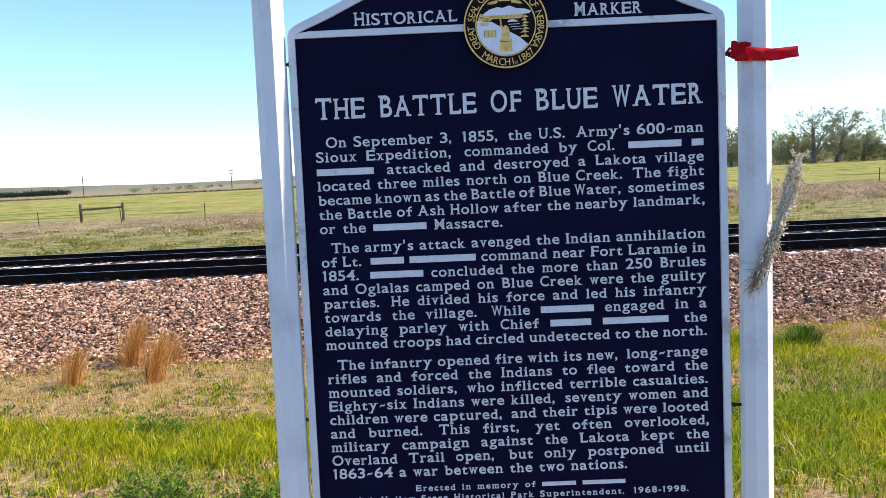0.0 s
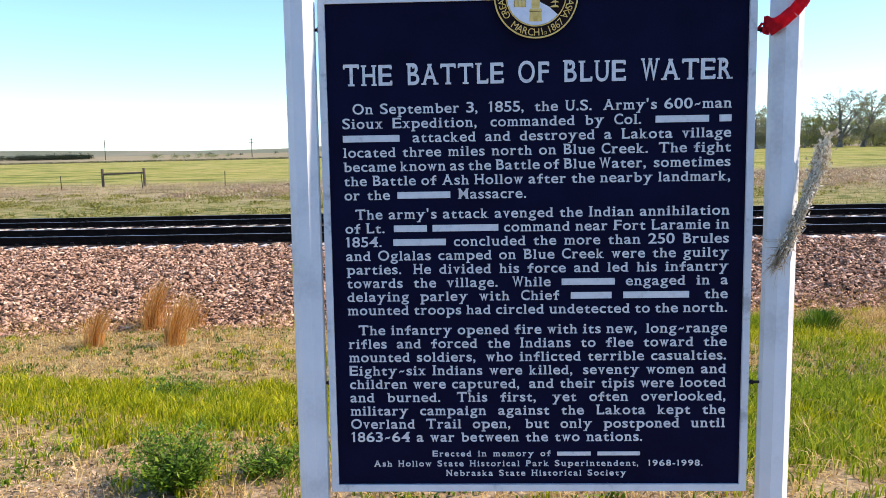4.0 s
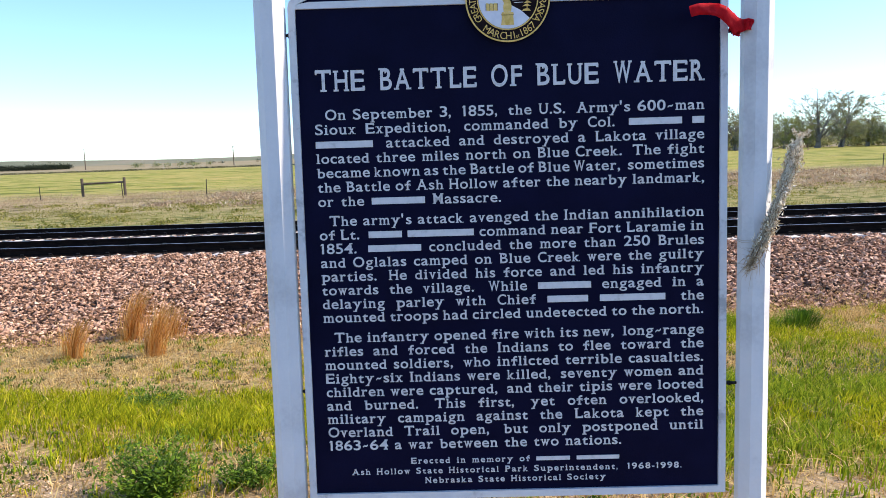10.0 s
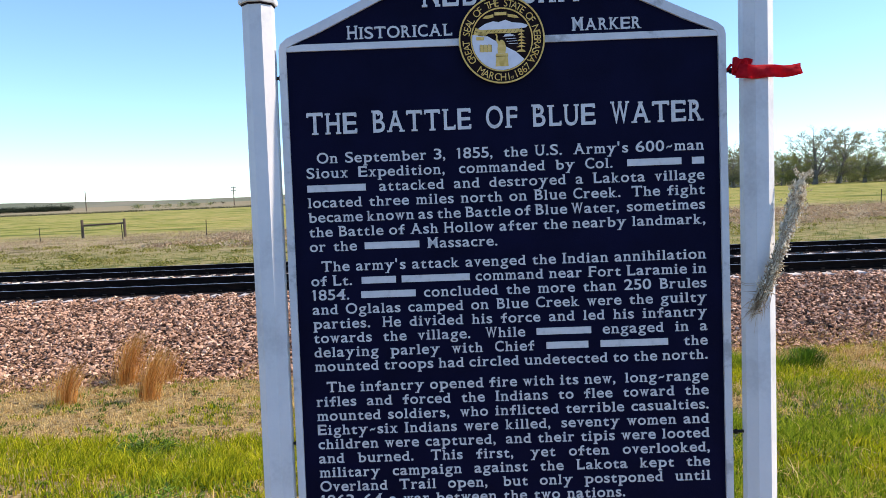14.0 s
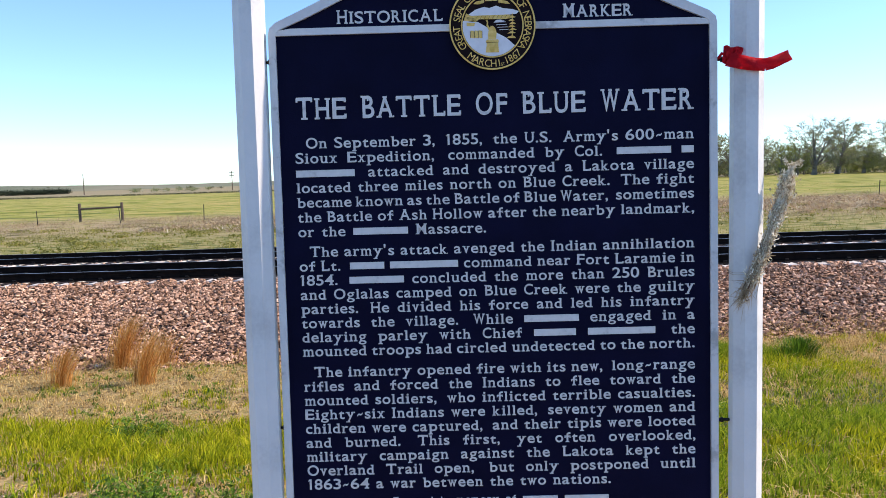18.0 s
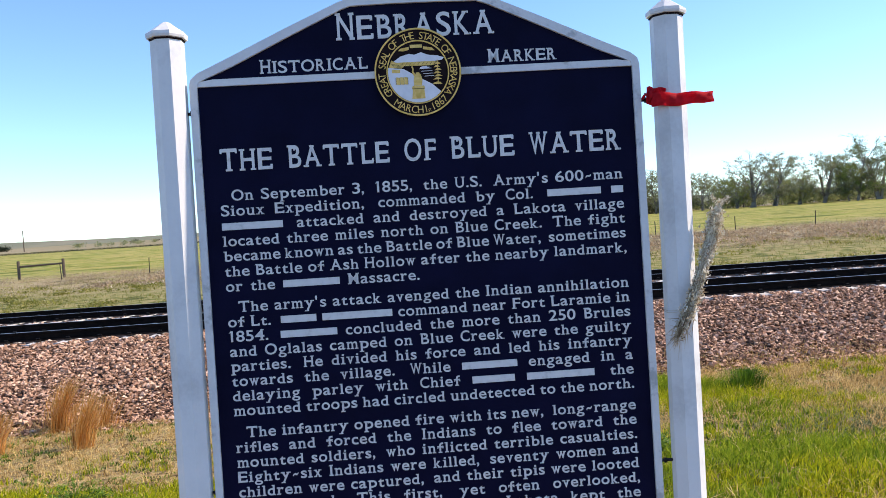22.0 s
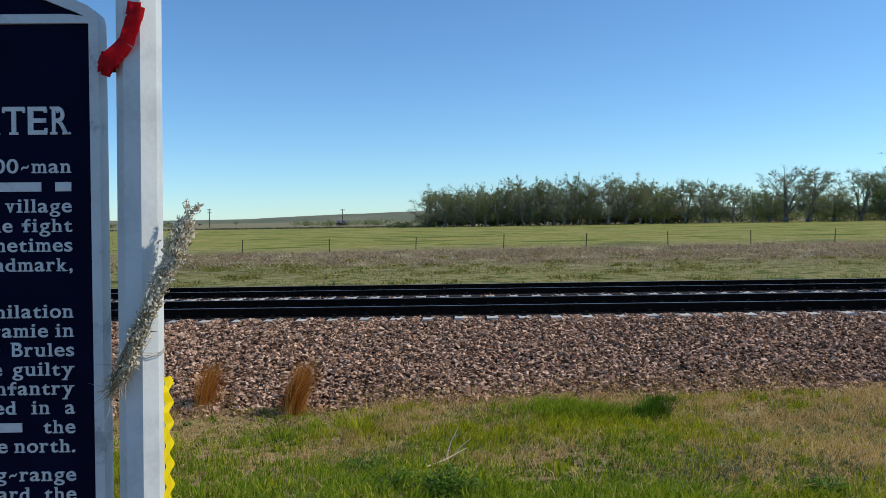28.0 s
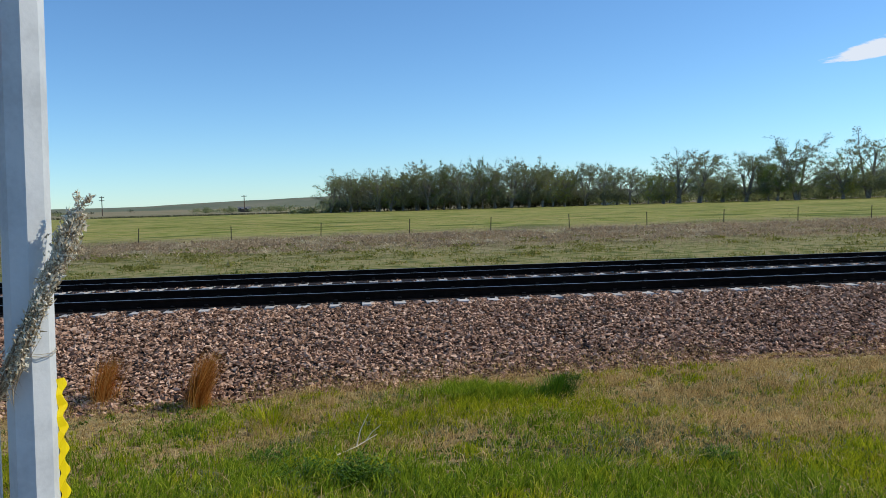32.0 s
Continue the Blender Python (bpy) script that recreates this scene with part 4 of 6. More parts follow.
for k in range(6):
    x, z = 0.070 + 0.004 * (k % 2), -0.030 + 0.011 * k
    seal_plate("gold_mast", [(x - 0.016 + k * 0.0012, z), (x + 0.016 - k * 0.0012, z + 0.001), (x + 0.004, z + 0.007), (x - 0.004, z + 0.007)], "gold", -0.0150)
letters = [(c, 217 - 256 * (k + 0.5) / len(RING)) for k, c in enumerate(RING)]
vs, ts, n = [], [], 0


def ring_letter(c, ang, cap, inward=False):
    global n
    co, tr = shapes["~" + c]
    co = co[:, :2] * [0.92 * cap / CAP, cap / CAP]
    co = co - [(co[:, 0].min() + co[:, 0].max()) / 2, 0]
    if inward:
        a, r0 = radians(ang), 0.1475
        rot = radians(ang + 90)
    else:
        a, r0 = radians(ang), 0.1185
        rot = radians(ang - 90)
    c_, s_ = math.cos(rot), math.sin(rot)
    p = np.stack([co[:, 0] * c_ - co[:, 1] * s_ + r0 * math.cos(a), co[:, 0] * s_ + co[:, 1] * c_ + r0 * math.sin(a)], 1)
    vs.append(np.stack([p[:, 0], np.full(len(p), -0.0135), p[:, 1]], 1))
    ts.append(tr + n)
    n += len(p)


for c, a in letters:
    if c != " ":
        ring_letter(c, a, 0.026)
for k, c in enumerate("MARCH"):
    ring_letter(c, 234 + 9.2 * k, 0.026, True)
ring_letter("1", 279.5, 0.026, True)
ring_letter("ST", 284.5, 0.010, True)
for k, c in enumerate("1867"):
    ring_letter(c, 291.5 + 7.2 * k, 0.026, True)
part("seal_lettering", np_mesh("seal_lettering", np.concatenate(vs), np.concatenate(ts)), "gold", seal)


# ---- wavy edge strips on the posts ----
def edge_strip(x, sgn, label):
    pts_o, pts_i, zs = [], [], np.arange(-0.25, 1.135, 0.0072)
    for z in zs:
        ph = (z / 0.058) % 1.0
        o = 0.008 + 0.0070 * (0.5 + 0.5 * math.sin(2 * math.pi * ph + 0.4 * math.sin(2 * math.pi * ph)))
        pts_o.append((x + sgn * (0.002 + o), z)); pts_i.append((x + sgn * (o * 1.05 - 0.013), z))
    ob = tagged(new("edge_strip"), label, "marker strip", "strips on the posts")
    bm = prism(pts_o + pts_i[::-1], 0.012, 0.016)
    for v in bm.verts:                         # it lies on the slanting face of the post, and ripples
        v.co.y += 1.8 * sgn * (v.co.x - x) + 0.004 * math.sin(2 * math.pi * v.co.z / 0.058)
    part("band", bm_mesh("band", bm), "yellow_plastic", ob)
    part("backing", bm_mesh("backing", box_bm(x - 0.012 * sgn - 0.004, x + 0.001 * sgn, 0.026, 0.052, -0.25, 1.12)), "black_rubber", ob, "black strip behind the yellow band")
    ob.matrix_basis = marker.matrix_basis


edge_strip(0.982, 1, "bright yellow scalloped plastic strip along the white post")
edge_strip(-0.950, -1, "yellow scalloped plastic strip on the back of the white post")


# ---- dry plant bundle tied to the post ----
def plant_bundle():
    ob = tagged(new("dried_plant_bundle"), "bundle of dried pale plant stalks tied aslant to the post", "dried plant")
    base, mid, tip = Vector((0.884, -0.090, 1.118)), Vector((0.984, -0.100, 1.315)), Vector((1.080, -0.040, 1.582))

    def axis(t):
        return (1 - t) ** 2 * base + 2 * t * (1 - t) * mid + t * t * tip
    r = random.Random(3)
    v, t = [], []

    def sliver(p, q, w):
        d = (q - p).normalized()
        s = d.cross(Vector((r.uniform(-1, 1), r.uniform(-1, 1), r.uniform(-1, 1)))).normalized() * w
        u = d.cross(s).normalized() * w
        k = len(v)
        v.extend([p + s, p - s, p + u, q])
        t.extend([(k, k + 1, k + 3), (k + 1, k + 2, k + 3), (k + 2, k, k + 3)])
    for _ in range(420):
        a = r.uniform(-0.02, 0.80)
        b = min(1.0, a + r.uniform(0.12, 0.35))
        rad = 0.0092 * (1 - 0.3 * a)
        off = Vector((r.gauss(0, rad), r.gauss(0, rad * 0.7), r.gauss(0, rad)))
        sliver(axis(a) + off, axis(b) + off * 0.8 + Vector((r.gauss(0, .006), r.gauss(0, .006), r.gauss(0, .006))), r.uniform(0.0012, 0.003))
    for _ in range(90):
        p = axis(r.uniform(-0.03, 0.16)) + Vector((r.gauss(0, .014), r.gauss(0, .012), r.gauss(0, .012)))
        sliver(p, p + Vector((r.gauss(-0.02, .02), r.gauss(0, .012), r.uniform(-0.075, 0.02))), r.uniform(0.001, 0.0025))
    part("stalk_core", np_mesh("stalk_core", [tuple(p) for p in v], t), "dry_stem", ob)
    v, t = [], []
    for _ in range(4200):
        a = min(0.95, 0.10 + 0.88 * r.random() ** 0.75)
        rad = (0.0096 + 0.0018 * math.sin(a * 41) + 0.0012 * math.sin(a * 97 + 1)) if a < 0.78 else 0.011 * (1.05 - a) / 0.27 + 0.005
        p = axis(a) + Vector((r.gauss(0, rad), r.gauss(0, rad * 0.8), r.gauss(0, rad)))
        sliver(p, p + Vector((r.gauss(0.002, .0055), r.gauss(0, .0055), r.gauss(0.006, .006))), r.uniform(0.0026, 0.0052))
    for k in range(7):
        p = axis(r.uniform(0.86, 1.0))
        q = p + Vector((r.gauss(0.002, .018), r.gauss(0, .012), r.uniform(0.015, 0.045)))
        sliver(p, q, 0.0022)
        for _ in range(28):
            s = p.lerp(q, r.uniform(0.3, 1.05)) + Vector((r.gauss(0, .005), r.gauss(0, .005), r.gauss(0, .005)))
            sliver(s, s + Vector((r.gauss(0, .006), r.gauss(0, .006), r.gauss(0.004, .006))), 0.0028)
    part("seed_plume", np_mesh("seed_plume", [tuple(p) for p in v], t), "dry_floret", ob, "woolly pale seed heads")
    bm = bmesh.new()
    for z, rr in ((1.205, 0.0595), (1.212, 0.0605)):
        pts = [(0.929 + rr * 1.04 * math.cos(a), POST_Y + rr * 1.04 * math.sin(a) - 0.004, z + 0.004 * math.sin(3 * a)) for a in (2 * math.pi * k / 16 for k in range(17))]
        tube(pts, [0.0012] * 17, 4, bm)
    part("tie_thread", bm_mesh("tie_thread", bm), "twine", ob, "thin thread round the post")
    ob.matrix_basis = marker.matrix_basis


plant_bundle()


# ---- red ribbon: a knot on the upper bolt and a tail of stiff lengths that flutters ----
SEG, NSEG = 0.032, 7
ribbon = tagged(new("red_ribbon"), "bright red cloth ribbon knotted beside the post, fluttering in the wind", "ribbon")
ribbon.matrix_basis = marker.matrix_basis @ pose(0.848, -0.008, 1.985)


def knot():
    bm = bmesh.new()
    r = random.Random(5)
    for k in range(5):
        a = r.uniform(0, 6.28)
        p = [Vector((0.012 * math.cos(a + i * 1.1) + 0.004 * i, -0.012 - 0.004 * k + 0.006 * math.sin(i * 2 + a), 0.02 * math.sin(a + i * 1.3) + 0.003 * k)) for i in range(5)]
        tube(p, [0.006, 0.010, 0.011, 0.009, 0.005], 6, bm)
    tube([(-0.016, 0.026, 0.0), (-0.012, -0.012, 0.016), (0.012, -0.012, 0.012), (0.018, 0.03, 0.0)], [0.006] * 4, 6, bm)
    return bm_mesh("knot", bm, True)


part("knot", knot(), "red_cloth", ribbon)


def loose_end():
    """A short crumpled end that stands off the knot."""
    bm = bmesh.new()
    r = random.Random(8)
    rows = []
    for i in range(9):
        x = -0.012 + 0.0078 * i
        w = 0.028 - 0.0012 * i
        rows.append([[bm.verts.new((x + 0.004 * math.sin(2 * j), -0.024 - 0.0022 * i + 0.0008 * e + 0.005 * math.sin(1.9 * i + 2.4 * j), 0.012 + w * j + 0.003 * math.sin(1.3 * i))) for j in (-1, -0.5, 0, 0.5, 1)] for e in (-1, 1)])
    for a, b in zip(rows, rows[1:]):
        for e in (0, 1):
            for j in range(4):
                bm.faces.new((a[e][j], a[e][j + 1], b[e][j + 1], b[e][j]))
        for j in (0, 4):
            bm.faces.new((a[0][j], a[1][j], b[1][j], b[0][j]))
    for q in (rows[0], rows[-1]):
        for j in range(4):
            bm.faces.new((q[0][j], q[0][j + 1], q[1][j + 1], q[1][j]))
    return bm_mesh("loose_end", bm)


part("loose_end", loose_end(), "red_cloth", ribbon)


def ribbon_piece(k):
    bm = bmesh.new()
    w0, w1 = 0.0255 - 0.0009 * k, 0.0255 - 0.0009 * (k + 1)
    rows = []
    for i in range(4):
        x = SEG * i / 3 * 1.12
        w = w0 + (w1 - w0) * i / 3
        rows.append([[bm.verts.new((x, 0.0009 * e + 0.0045 * math.sin(2.6 * j + 1.9 * k + i * 0.63), w * j)) for j in (-1, -0.33, 0.33, 1)] for e in (-1, 1)])
    for a, b in zip(rows, rows[1:]):
        for e in (0, 1):
            for j in range(3):
                bm.faces.new((a[e][j], a[e][j + 1], b[e][j + 1], b[e][j]))
        for j in (0, 3):
            bm.faces.new((a[0][j], a[1][j], b[1][j], b[0][j]))
    me = bm_mesh("tail_piece", bm, True)
    for p in me.polygons:
        p.use_smooth = abs(p.normal.y) > 0.6
    return me


tail = [part("tail_piece", ribbon_piece(k), "red_cloth", ribbon) for k in range(NSEG)]
# seconds, heading of the tail's root and its end (degrees up from level, to the right), and how far it swings forward
FLUTTER = [(0, -8, 6, 8), (0.5, -14, 2, 14), (1, -2, 4, 10), (1.5, -20, -4, 22), (2, -14, -2, 18), (2.5, -6, 2, 10), (3, -16, -22, 16), (3.5, 20, 45, 20),
           (4.5, 40, 80, 18), (5.5, 95, 120, 16), (6, 112, 128, 14), (6.5, 118, 100, 12), (7, 100, 95, 10), (7.5, 10, 40, 20), (7.8, -60, -90, 28), (8, -118, -108, 20), (8.5, -50, -58, 22),
           (9, -22, 4, 18), (9.5, 10, 30, 30), (9.8, 80, 120, 30), (10, 128, 196, 24), (10.5, 100, 70, 20), (10.8, 10, 0, 20), (11, -22, -48, 14), (11.5, -12, -8, 16), (12, -12, 8, 20), (12.5, -20, -36, 20), (13, 2, 14, 8),
           (13.5, 12, 60, 20), (14, -6, 4, 12), (14.5, 40, 80, 26), (15.5, 10, -30, 20), (16.5, -30, -18, 14), (17, -36, -10, 10), (17.5, -42, -36, 12), (18, -24, 28, 12), (18.5, -14, -4, 14),
           (19, 10, 92, 12), (19.5, -20, 10, 18), (20, -34, -38, 14), (20.5, -14, 2, 16), (21, -38, -56, 14), (21.5, -20, -30, 18), (22, -4, 4, 8), (22.3, 0, -4, 10), (22.6, -30, -44, 14),
           (23, -18, -6, 16), (23.5, -4, 6, 42), (24, -16, -2, 40), (24.4, -4, 12, 10), (25.0, 10, 50, 14), (25.2, 22, 44, 12), (25.6, 40, 88, 14), (26, 4, 28, 10), (26.5, -26, -16, 12),
           (27.5, 20, 50, 16), (28.5, 60, 110, 18), (29, 98, 96, 10), (29.5, 92, 100, 12), (30, 165, 200, 16), (30.4, 150, 185, 24), (30.8, 130, 170, 20), (31.1, 120, 160, 16), (31.5, 100, 120, 14), (32, 110, 140, 14)]


def motions():
    for k in range(NSEG):
        rows = []
        for t, a0, a1, fwd in FLUTTER:
            p = Vector((0.002, -0.034, -0.010))
            for i in range(k + 1):
                f = i / (NSEG - 1)
                a = a0 + (a1 - a0) * f ** 1.2 + 7 * math.sin(1.7 * i + 2.1 * t)
                yaw = -fwd * (1 - 1.2 * f) - 6 * math.sin(1.3 * i + t)
                # hold clear of the post's front faces
                if i == 0:
                    yaw = -34
                elif i == 1:
                    yaw = min(yaw, -12)
                else:
                    yaw = max(min(yaw, 4), -26)
                m = Matrix.Rotation(radians(-a), 4, "Y") @ Matrix.Rotation(radians(yaw), 4, "Z")
                if i == k:
                    rows.append((t, Matrix.Translation(p) @ m))
                p = p + (m @ Vector((SEG, 0, 0)))
        # no turn past 80 degrees between rows: lay half-way rows in
        walk(tail[k], thin(rows))


def thin(rows):
    done = [rows[0]]
    for t, m in rows[1:]:
        t0, m0 = done[-1]
        q0, q1 = m0.to_quaternion(), m.to_quaternion()
        steps = max(1, math.ceil(math.degrees(q0.rotation_difference(q1).angle % (2 * math.pi)) / 70))
        steps = min(steps, 4)
        for j in range(1, steps):
            f = j / steps
            done.append((t0 + (t - t0) * f, Matrix.LocRotScale(m0.translation.lerp(m.translation, f), q0.slerp(q1, f), None)))
        done.append((t, m))
    return done

# ---- pavement and gravel by the pull-off ----


def pavement():
    xs = np.linspace(-40, 60, 101)
    edge = np.interp(xs, [-40, 2, 4.2, 5.6, 8, 60], [-1.6, -1.5, -1.0, -0.22, -0.28, 1.6])
    edge = edge + 0.03 * np.sin(xs * 5.3) + 0.02 * np.sin(xs * 11.7)
    v, t = [], []
    for i, (x, e) in enumerate(zip(xs, edge)):
        zt = max(float(height(x, e)), float(height(x, e - 6))) + 0.035
        v += [(x, -9.0, 0.06), (x, e - 0.3, zt), (x, e, zt - 0.006), (x, e + 0.02, zt - 0.12)]
        if i:
            a, b = 4 * (i - 1), 4 * i
            for k in range(3):
                t += [(a + k, b + k, b + k + 1), (a + k, b + k + 1, a + k + 1)]
    return thing("pavement", np_mesh("pavement", v, t), "asphalt", "worn grey asphalt pull-off with a ragged edge", "road", kind="structure")


pavement()
gx = np.concatenate([rng.uniform(2.6, 11, 10000), rng.uniform(-6, 2.6, 4500)])
gy = np.concatenate([rng.uniform(-1.0, 1.35, 10000), rng.uniform(-1.2, 0.6, 4500)])
gx2 = rng.uniform(-5.2, -2.3, 3500); gy2 = rng.uniform(0.2, 2.0, 3500)
stones("gravel_verge", np.concatenate([gx, gx2]), np.concatenate([gy, gy2]), 0.009, "pebble", "fine tan gravel and grit along the pavement edge", 0.4, on_bank=False)


# ---- grass ----
def field_noise(x, y, f, seed):
    r = np.random.default_rng(seed)
    z = np.zeros_like(x)
    for k in range(5):
        a, p, q = r.uniform(0, 6.28), r.uniform(0, 6.28), f * r.uniform(0.6, 1.7)
        z += np.sin(q * (x * np.cos(a) + y * np.sin(a)) + p + 1.2 * np.sin(0.7 * q * (y * np.cos(a) - x * np.sin(a)) + k))
    return z / 5


def greenness(x, y):
    s = along(x, y) + 0.55 * field_noise(x, y, 2.3, 31) + 0.3 * field_noise(x, y, 6.0, 32)
    left = np.exp(-((s - 3.3) / 1.25) ** 4) * (x < 0.8)
    right = np.exp(-((s - 2.95) / 1.75) ** 4) * (x >= 0.8)
    clump = np.exp(-(((x - 2.6) / 2.1) ** 2 + ((y - 6.7) / 0.8) ** 2)) + 0.8 * np.exp(-(((x - 3.6) / 0.9) ** 2 + ((y - 7.7) / 0.5) ** 2)) + 0.8 * np.exp(-(((x + 2.0) / 1.4) ** 2 + ((y - 5.4) / 0.7) ** 2))
    far = 0.55 * np.exp(-((s - 3.0) / 1.6) ** 2) * (x > 7)
    return np.clip(np.maximum.reduce([0.86 * left, right, clump, far]) * 0.80 + np.where((x < -2.0) & (s > 4.75), 0.10, np.where((x > 2.2) & (s > 4.0), 0.33, 0.42)) + 0.18 * lawn(x, y) + 0.36 * field_noise(x, y, 1.7, 4) + 0.36 * field_noise(x, y, 4.5, 9) + 0.30 * field_noise(x, y, 11.0, 19), 0, 1.3)


def lawn(x, y):
    """The fresher sward east of the marker."""
    return np.exp(-((x - 1.9) / 1.9) ** 4 - ((along(x, y) - 4.1) / 1.7) ** 4)


def bare(x, y):
    """Where gravel and trodden earth leave little growing."""
    s = along(x, y)
    g = np.clip(1.3 - s, 0, 1) * (x > 1.5) + np.clip(0.7 - s, 0, 1) * (x <= 1.5)
    g = g + 0.9 * np.exp(-(((x + 3.9) / 1.5) ** 2 + ((y - 1.0) / 1.0) ** 2))
    return np.clip(g, 0, 1)


def blades(name, x, y, h, w, lean, mat, label, category="grass", wind=0.25, z=None):
    n = len(x)
    z = height(x, y) if z is None else z
    a = rng.random(n) * np.pi * 2
    dx, dy = np.cos(a) * w, np.sin(a) * w
    la = rng.random(n) * np.pi * 2
    lx, ly = np.cos(la) * lean * h + wind * h * rng.random(n), np.sin(la) * lean * h
    v = np.empty((n, 5, 3))
    for k, (f, g) in enumerate(((-1, 0), (1, 0), (-0.8, 0.5), (0.8, 0.5))):
        v[:, k, 0], v[:, k, 1], v[:, k, 2] = x + f * dx + lx * g * g, y + f * dy + ly * g * g, z + h * g - (0.02 if g == 0 else 0)
    v[:, 4, 0], v[:, 4, 1], v[:, 4, 2] = x + lx, y + ly, z + h * (1 - 0.25 * (lean + wind))
    t = np.array([(0, 1, 3), (0, 3, 2), (2, 3, 4)])[None] + 5 * np.arange(n)[:, None, None]
    return thing(name, np_mesh(name, v, t), mat, label, category, kind="stuff")


def sow(n, x0, x1, y0, y1, keep):
    x, y = rng.uniform(x0, x1, n), rng.uniform(y0, y1, n)
    k = rng.random(n) < keep(x, y)
    return x[k], y[k]


def tufts(n, per, size, x0, x1, y0, y1, keep):
    """Blades gathered in tufts: their places, and one height factor a tuft."""
    x, y = sow(n, x0, x1, y0, y1, keep)
    f = rng.uniform(0.55, 1.35, len(x))
    x, y, f = np.repeat(x, per), np.repeat(y, per), np.repeat(f, per)
    return x + rng.normal(0, size, len(x)), y + rng.normal(0, size, len(x)), f


def off_bank(x, y):
    return along(x, y) < toe(x) + 0.12


gx, gy, gf = tufts(62000, 8, 0.026, -9.5, 17, 0.2, 9.6, lambda x, y: np.clip(1.25 * greenness(x, y) - 0.30, 0, 1) * (1 - bare(x, y)) * off_bank(x, y))
gh = (0.05 + 0.10 * rng.random(len(gx))) * (0.5 + 0.55 * greenness(gx, gy)) * gf
lush = (field_noise(gx, gy, 2.1, 71) + 0.6 * field_noise(gx, gy, 6.5, 72) + np.where((gx > -1.5) & (gx < 5.0) & (gy < 6.4), 0.30, np.where((gx > -1.5) & (gx < 2.4), 0.0, -0.5))) > 0.08
for m_, nm, mt, lb in ((~lush, "green_grass", "green_blade", "fresh bright yellow-green spring grass in tufts"), (lush, "lush_grass", "lush_blade", "deep green spring grass in tufts")):
    k_ = int(m_.sum())
    blades(nm, gx[m_], gy[m_], gh[m_], 0.0026 + 0.0036 * rng.random(k_), 0.30 + 0.35 * rng.random(k_), mt, lb)
gx, gy, gf = tufts(32000, 7, 0.034, -9.5, 17, -0.9, 9.8, lambda x, y: (0.85 - 0.50 * np.clip(greenness(x, y), 0, 1)) * (1 - 0.55 * lawn(x, y)) * (1 - 0.75 * bare(x, y)) * off_bank(x, y))
gh = (0.03 + 0.09 * rng.random(len(gx)) ** 1.6) * gf * np.where(gx > 0.4, 1.55, 1.0)
blades("dry_grass", gx, gy, gh, 0.0022 + 0.003 * rng.random(len(gx)), 0.8 + 0.9 * rng.random(len(gx)), "dry_blade", "short matted straw-coloured dry grass")
gx, gy = sow(200000, -9.5, 17, -0.6, 9.8, lambda x, y: (0.95 - 0.55 * np.clip(greenness(x, y), 0, 1)) * (1 - 0.5 * lawn(x, y)) * (1 - 0.45 * bare(x, y)) * off_bank(x, y))
blades("straw_litter", gx, gy, 0.014 + 0.022 * rng.random(len(gx)), 0.0025 + 0.003 * rng.random(len(gx)), 2.2 + 1.0 * rng.random(len(gx)), "dry_blade", "flattened straw litter between the tufts", "straw", 0.1)
# a taller, darker green sward below the stones
gx, gy, gf = rng.normal(2.95, 0.36, 520), rng.normal(8.0, 0.22, 520), rng.uniform(0.4, 1.5, 520)
gx, gy, gf = np.repeat(gx, 12) + rng.normal(0, 0.03, 6240), np.repeat(gy, 12) + rng.normal(0, 0.03, 6240), np.repeat(gf, 12)
blades("tall_grass", gx, gy, (0.10 + 0.13 * rng.random(6240)) * gf, 0.003 + 0.003 * rng.random(6240), 0.3 + 0.3 * rng.random(6240), "lush_blade", "taller lush green grass below the ballast")
gx, gy, gf = tufts(22000, 7, 0.03, -9.5, 17, 0.6, 9.6, lambda x, y: np.clip(0.25 + 0.9 * field_noise(x, y, 2.9, 52) + 0.45 * lawn(x, y), 0, 0.85) * (1 - bare(x, y)) * off_bank(x, y))
blades("low_herbs", gx, gy, (0.02 + 0.05 * rng.random(len(gx))) * gf, 0.005 + 0.006 * rng.random(len(gx)), 0.9 + 0.6 * rng.random(len(gx)), "leaf_green", "low dark green broad-leaved herbs among the grass", "herbs")
gx, gy = sow(60000, 16, 60, 0.5, 11, lambda x, y: 0.9 * off_bank(x, y))
gr = greenness(gx, gy) > 0.42
for m_, nm, mt, lb in ((gr, "green_grass", "green_blade", "green grass along the railway bank"), (~gr, "dry_grass", "dry_blade", "dry grass along the railway bank")):
    blades(nm, gx[m_], gy[m_], 0.08 + 0.14 * rng.random(m_.sum()), 0.010 + 0.008 * rng.random(m_.sum()), 0.5 + 0.4 * rng.random(m_.sum()), mt, lb)
gx, gy = sow(30000, -40, -9, 0.5, 9.5, lambda x, y: 0.9 * off_bank(x, y))
blades("dry_grass", gx, gy, 0.06 + 0.12 * rng.random(len(gx)), 0.010 + 0.008 * rng.random(len(gx)), 0.5 + 0.4 * rng.random(len(gx)), "dry_blade", "dry grass along the railway bank")
# sparse growth that creeps up the foot of the stones
gx = rng.uniform(-10, 18, 11000); gs = toe(gx) + np.abs(rng.normal(0, 0.33, len(gx))) * (field_noise(gx, gx * 0, 1.6, 2) > -0.1)
blades("bank_grass", gx, gs + TILT * gx, 0.05 + 0.10 * rng.random(len(gx)), 0.003 + 0.003 * rng.random(len(gx)), 0.7 + 0.5 * rng.random(len(gx)), "dry_blade", "dry grass at the foot of the ballast", z=bank_height(gx, gs))

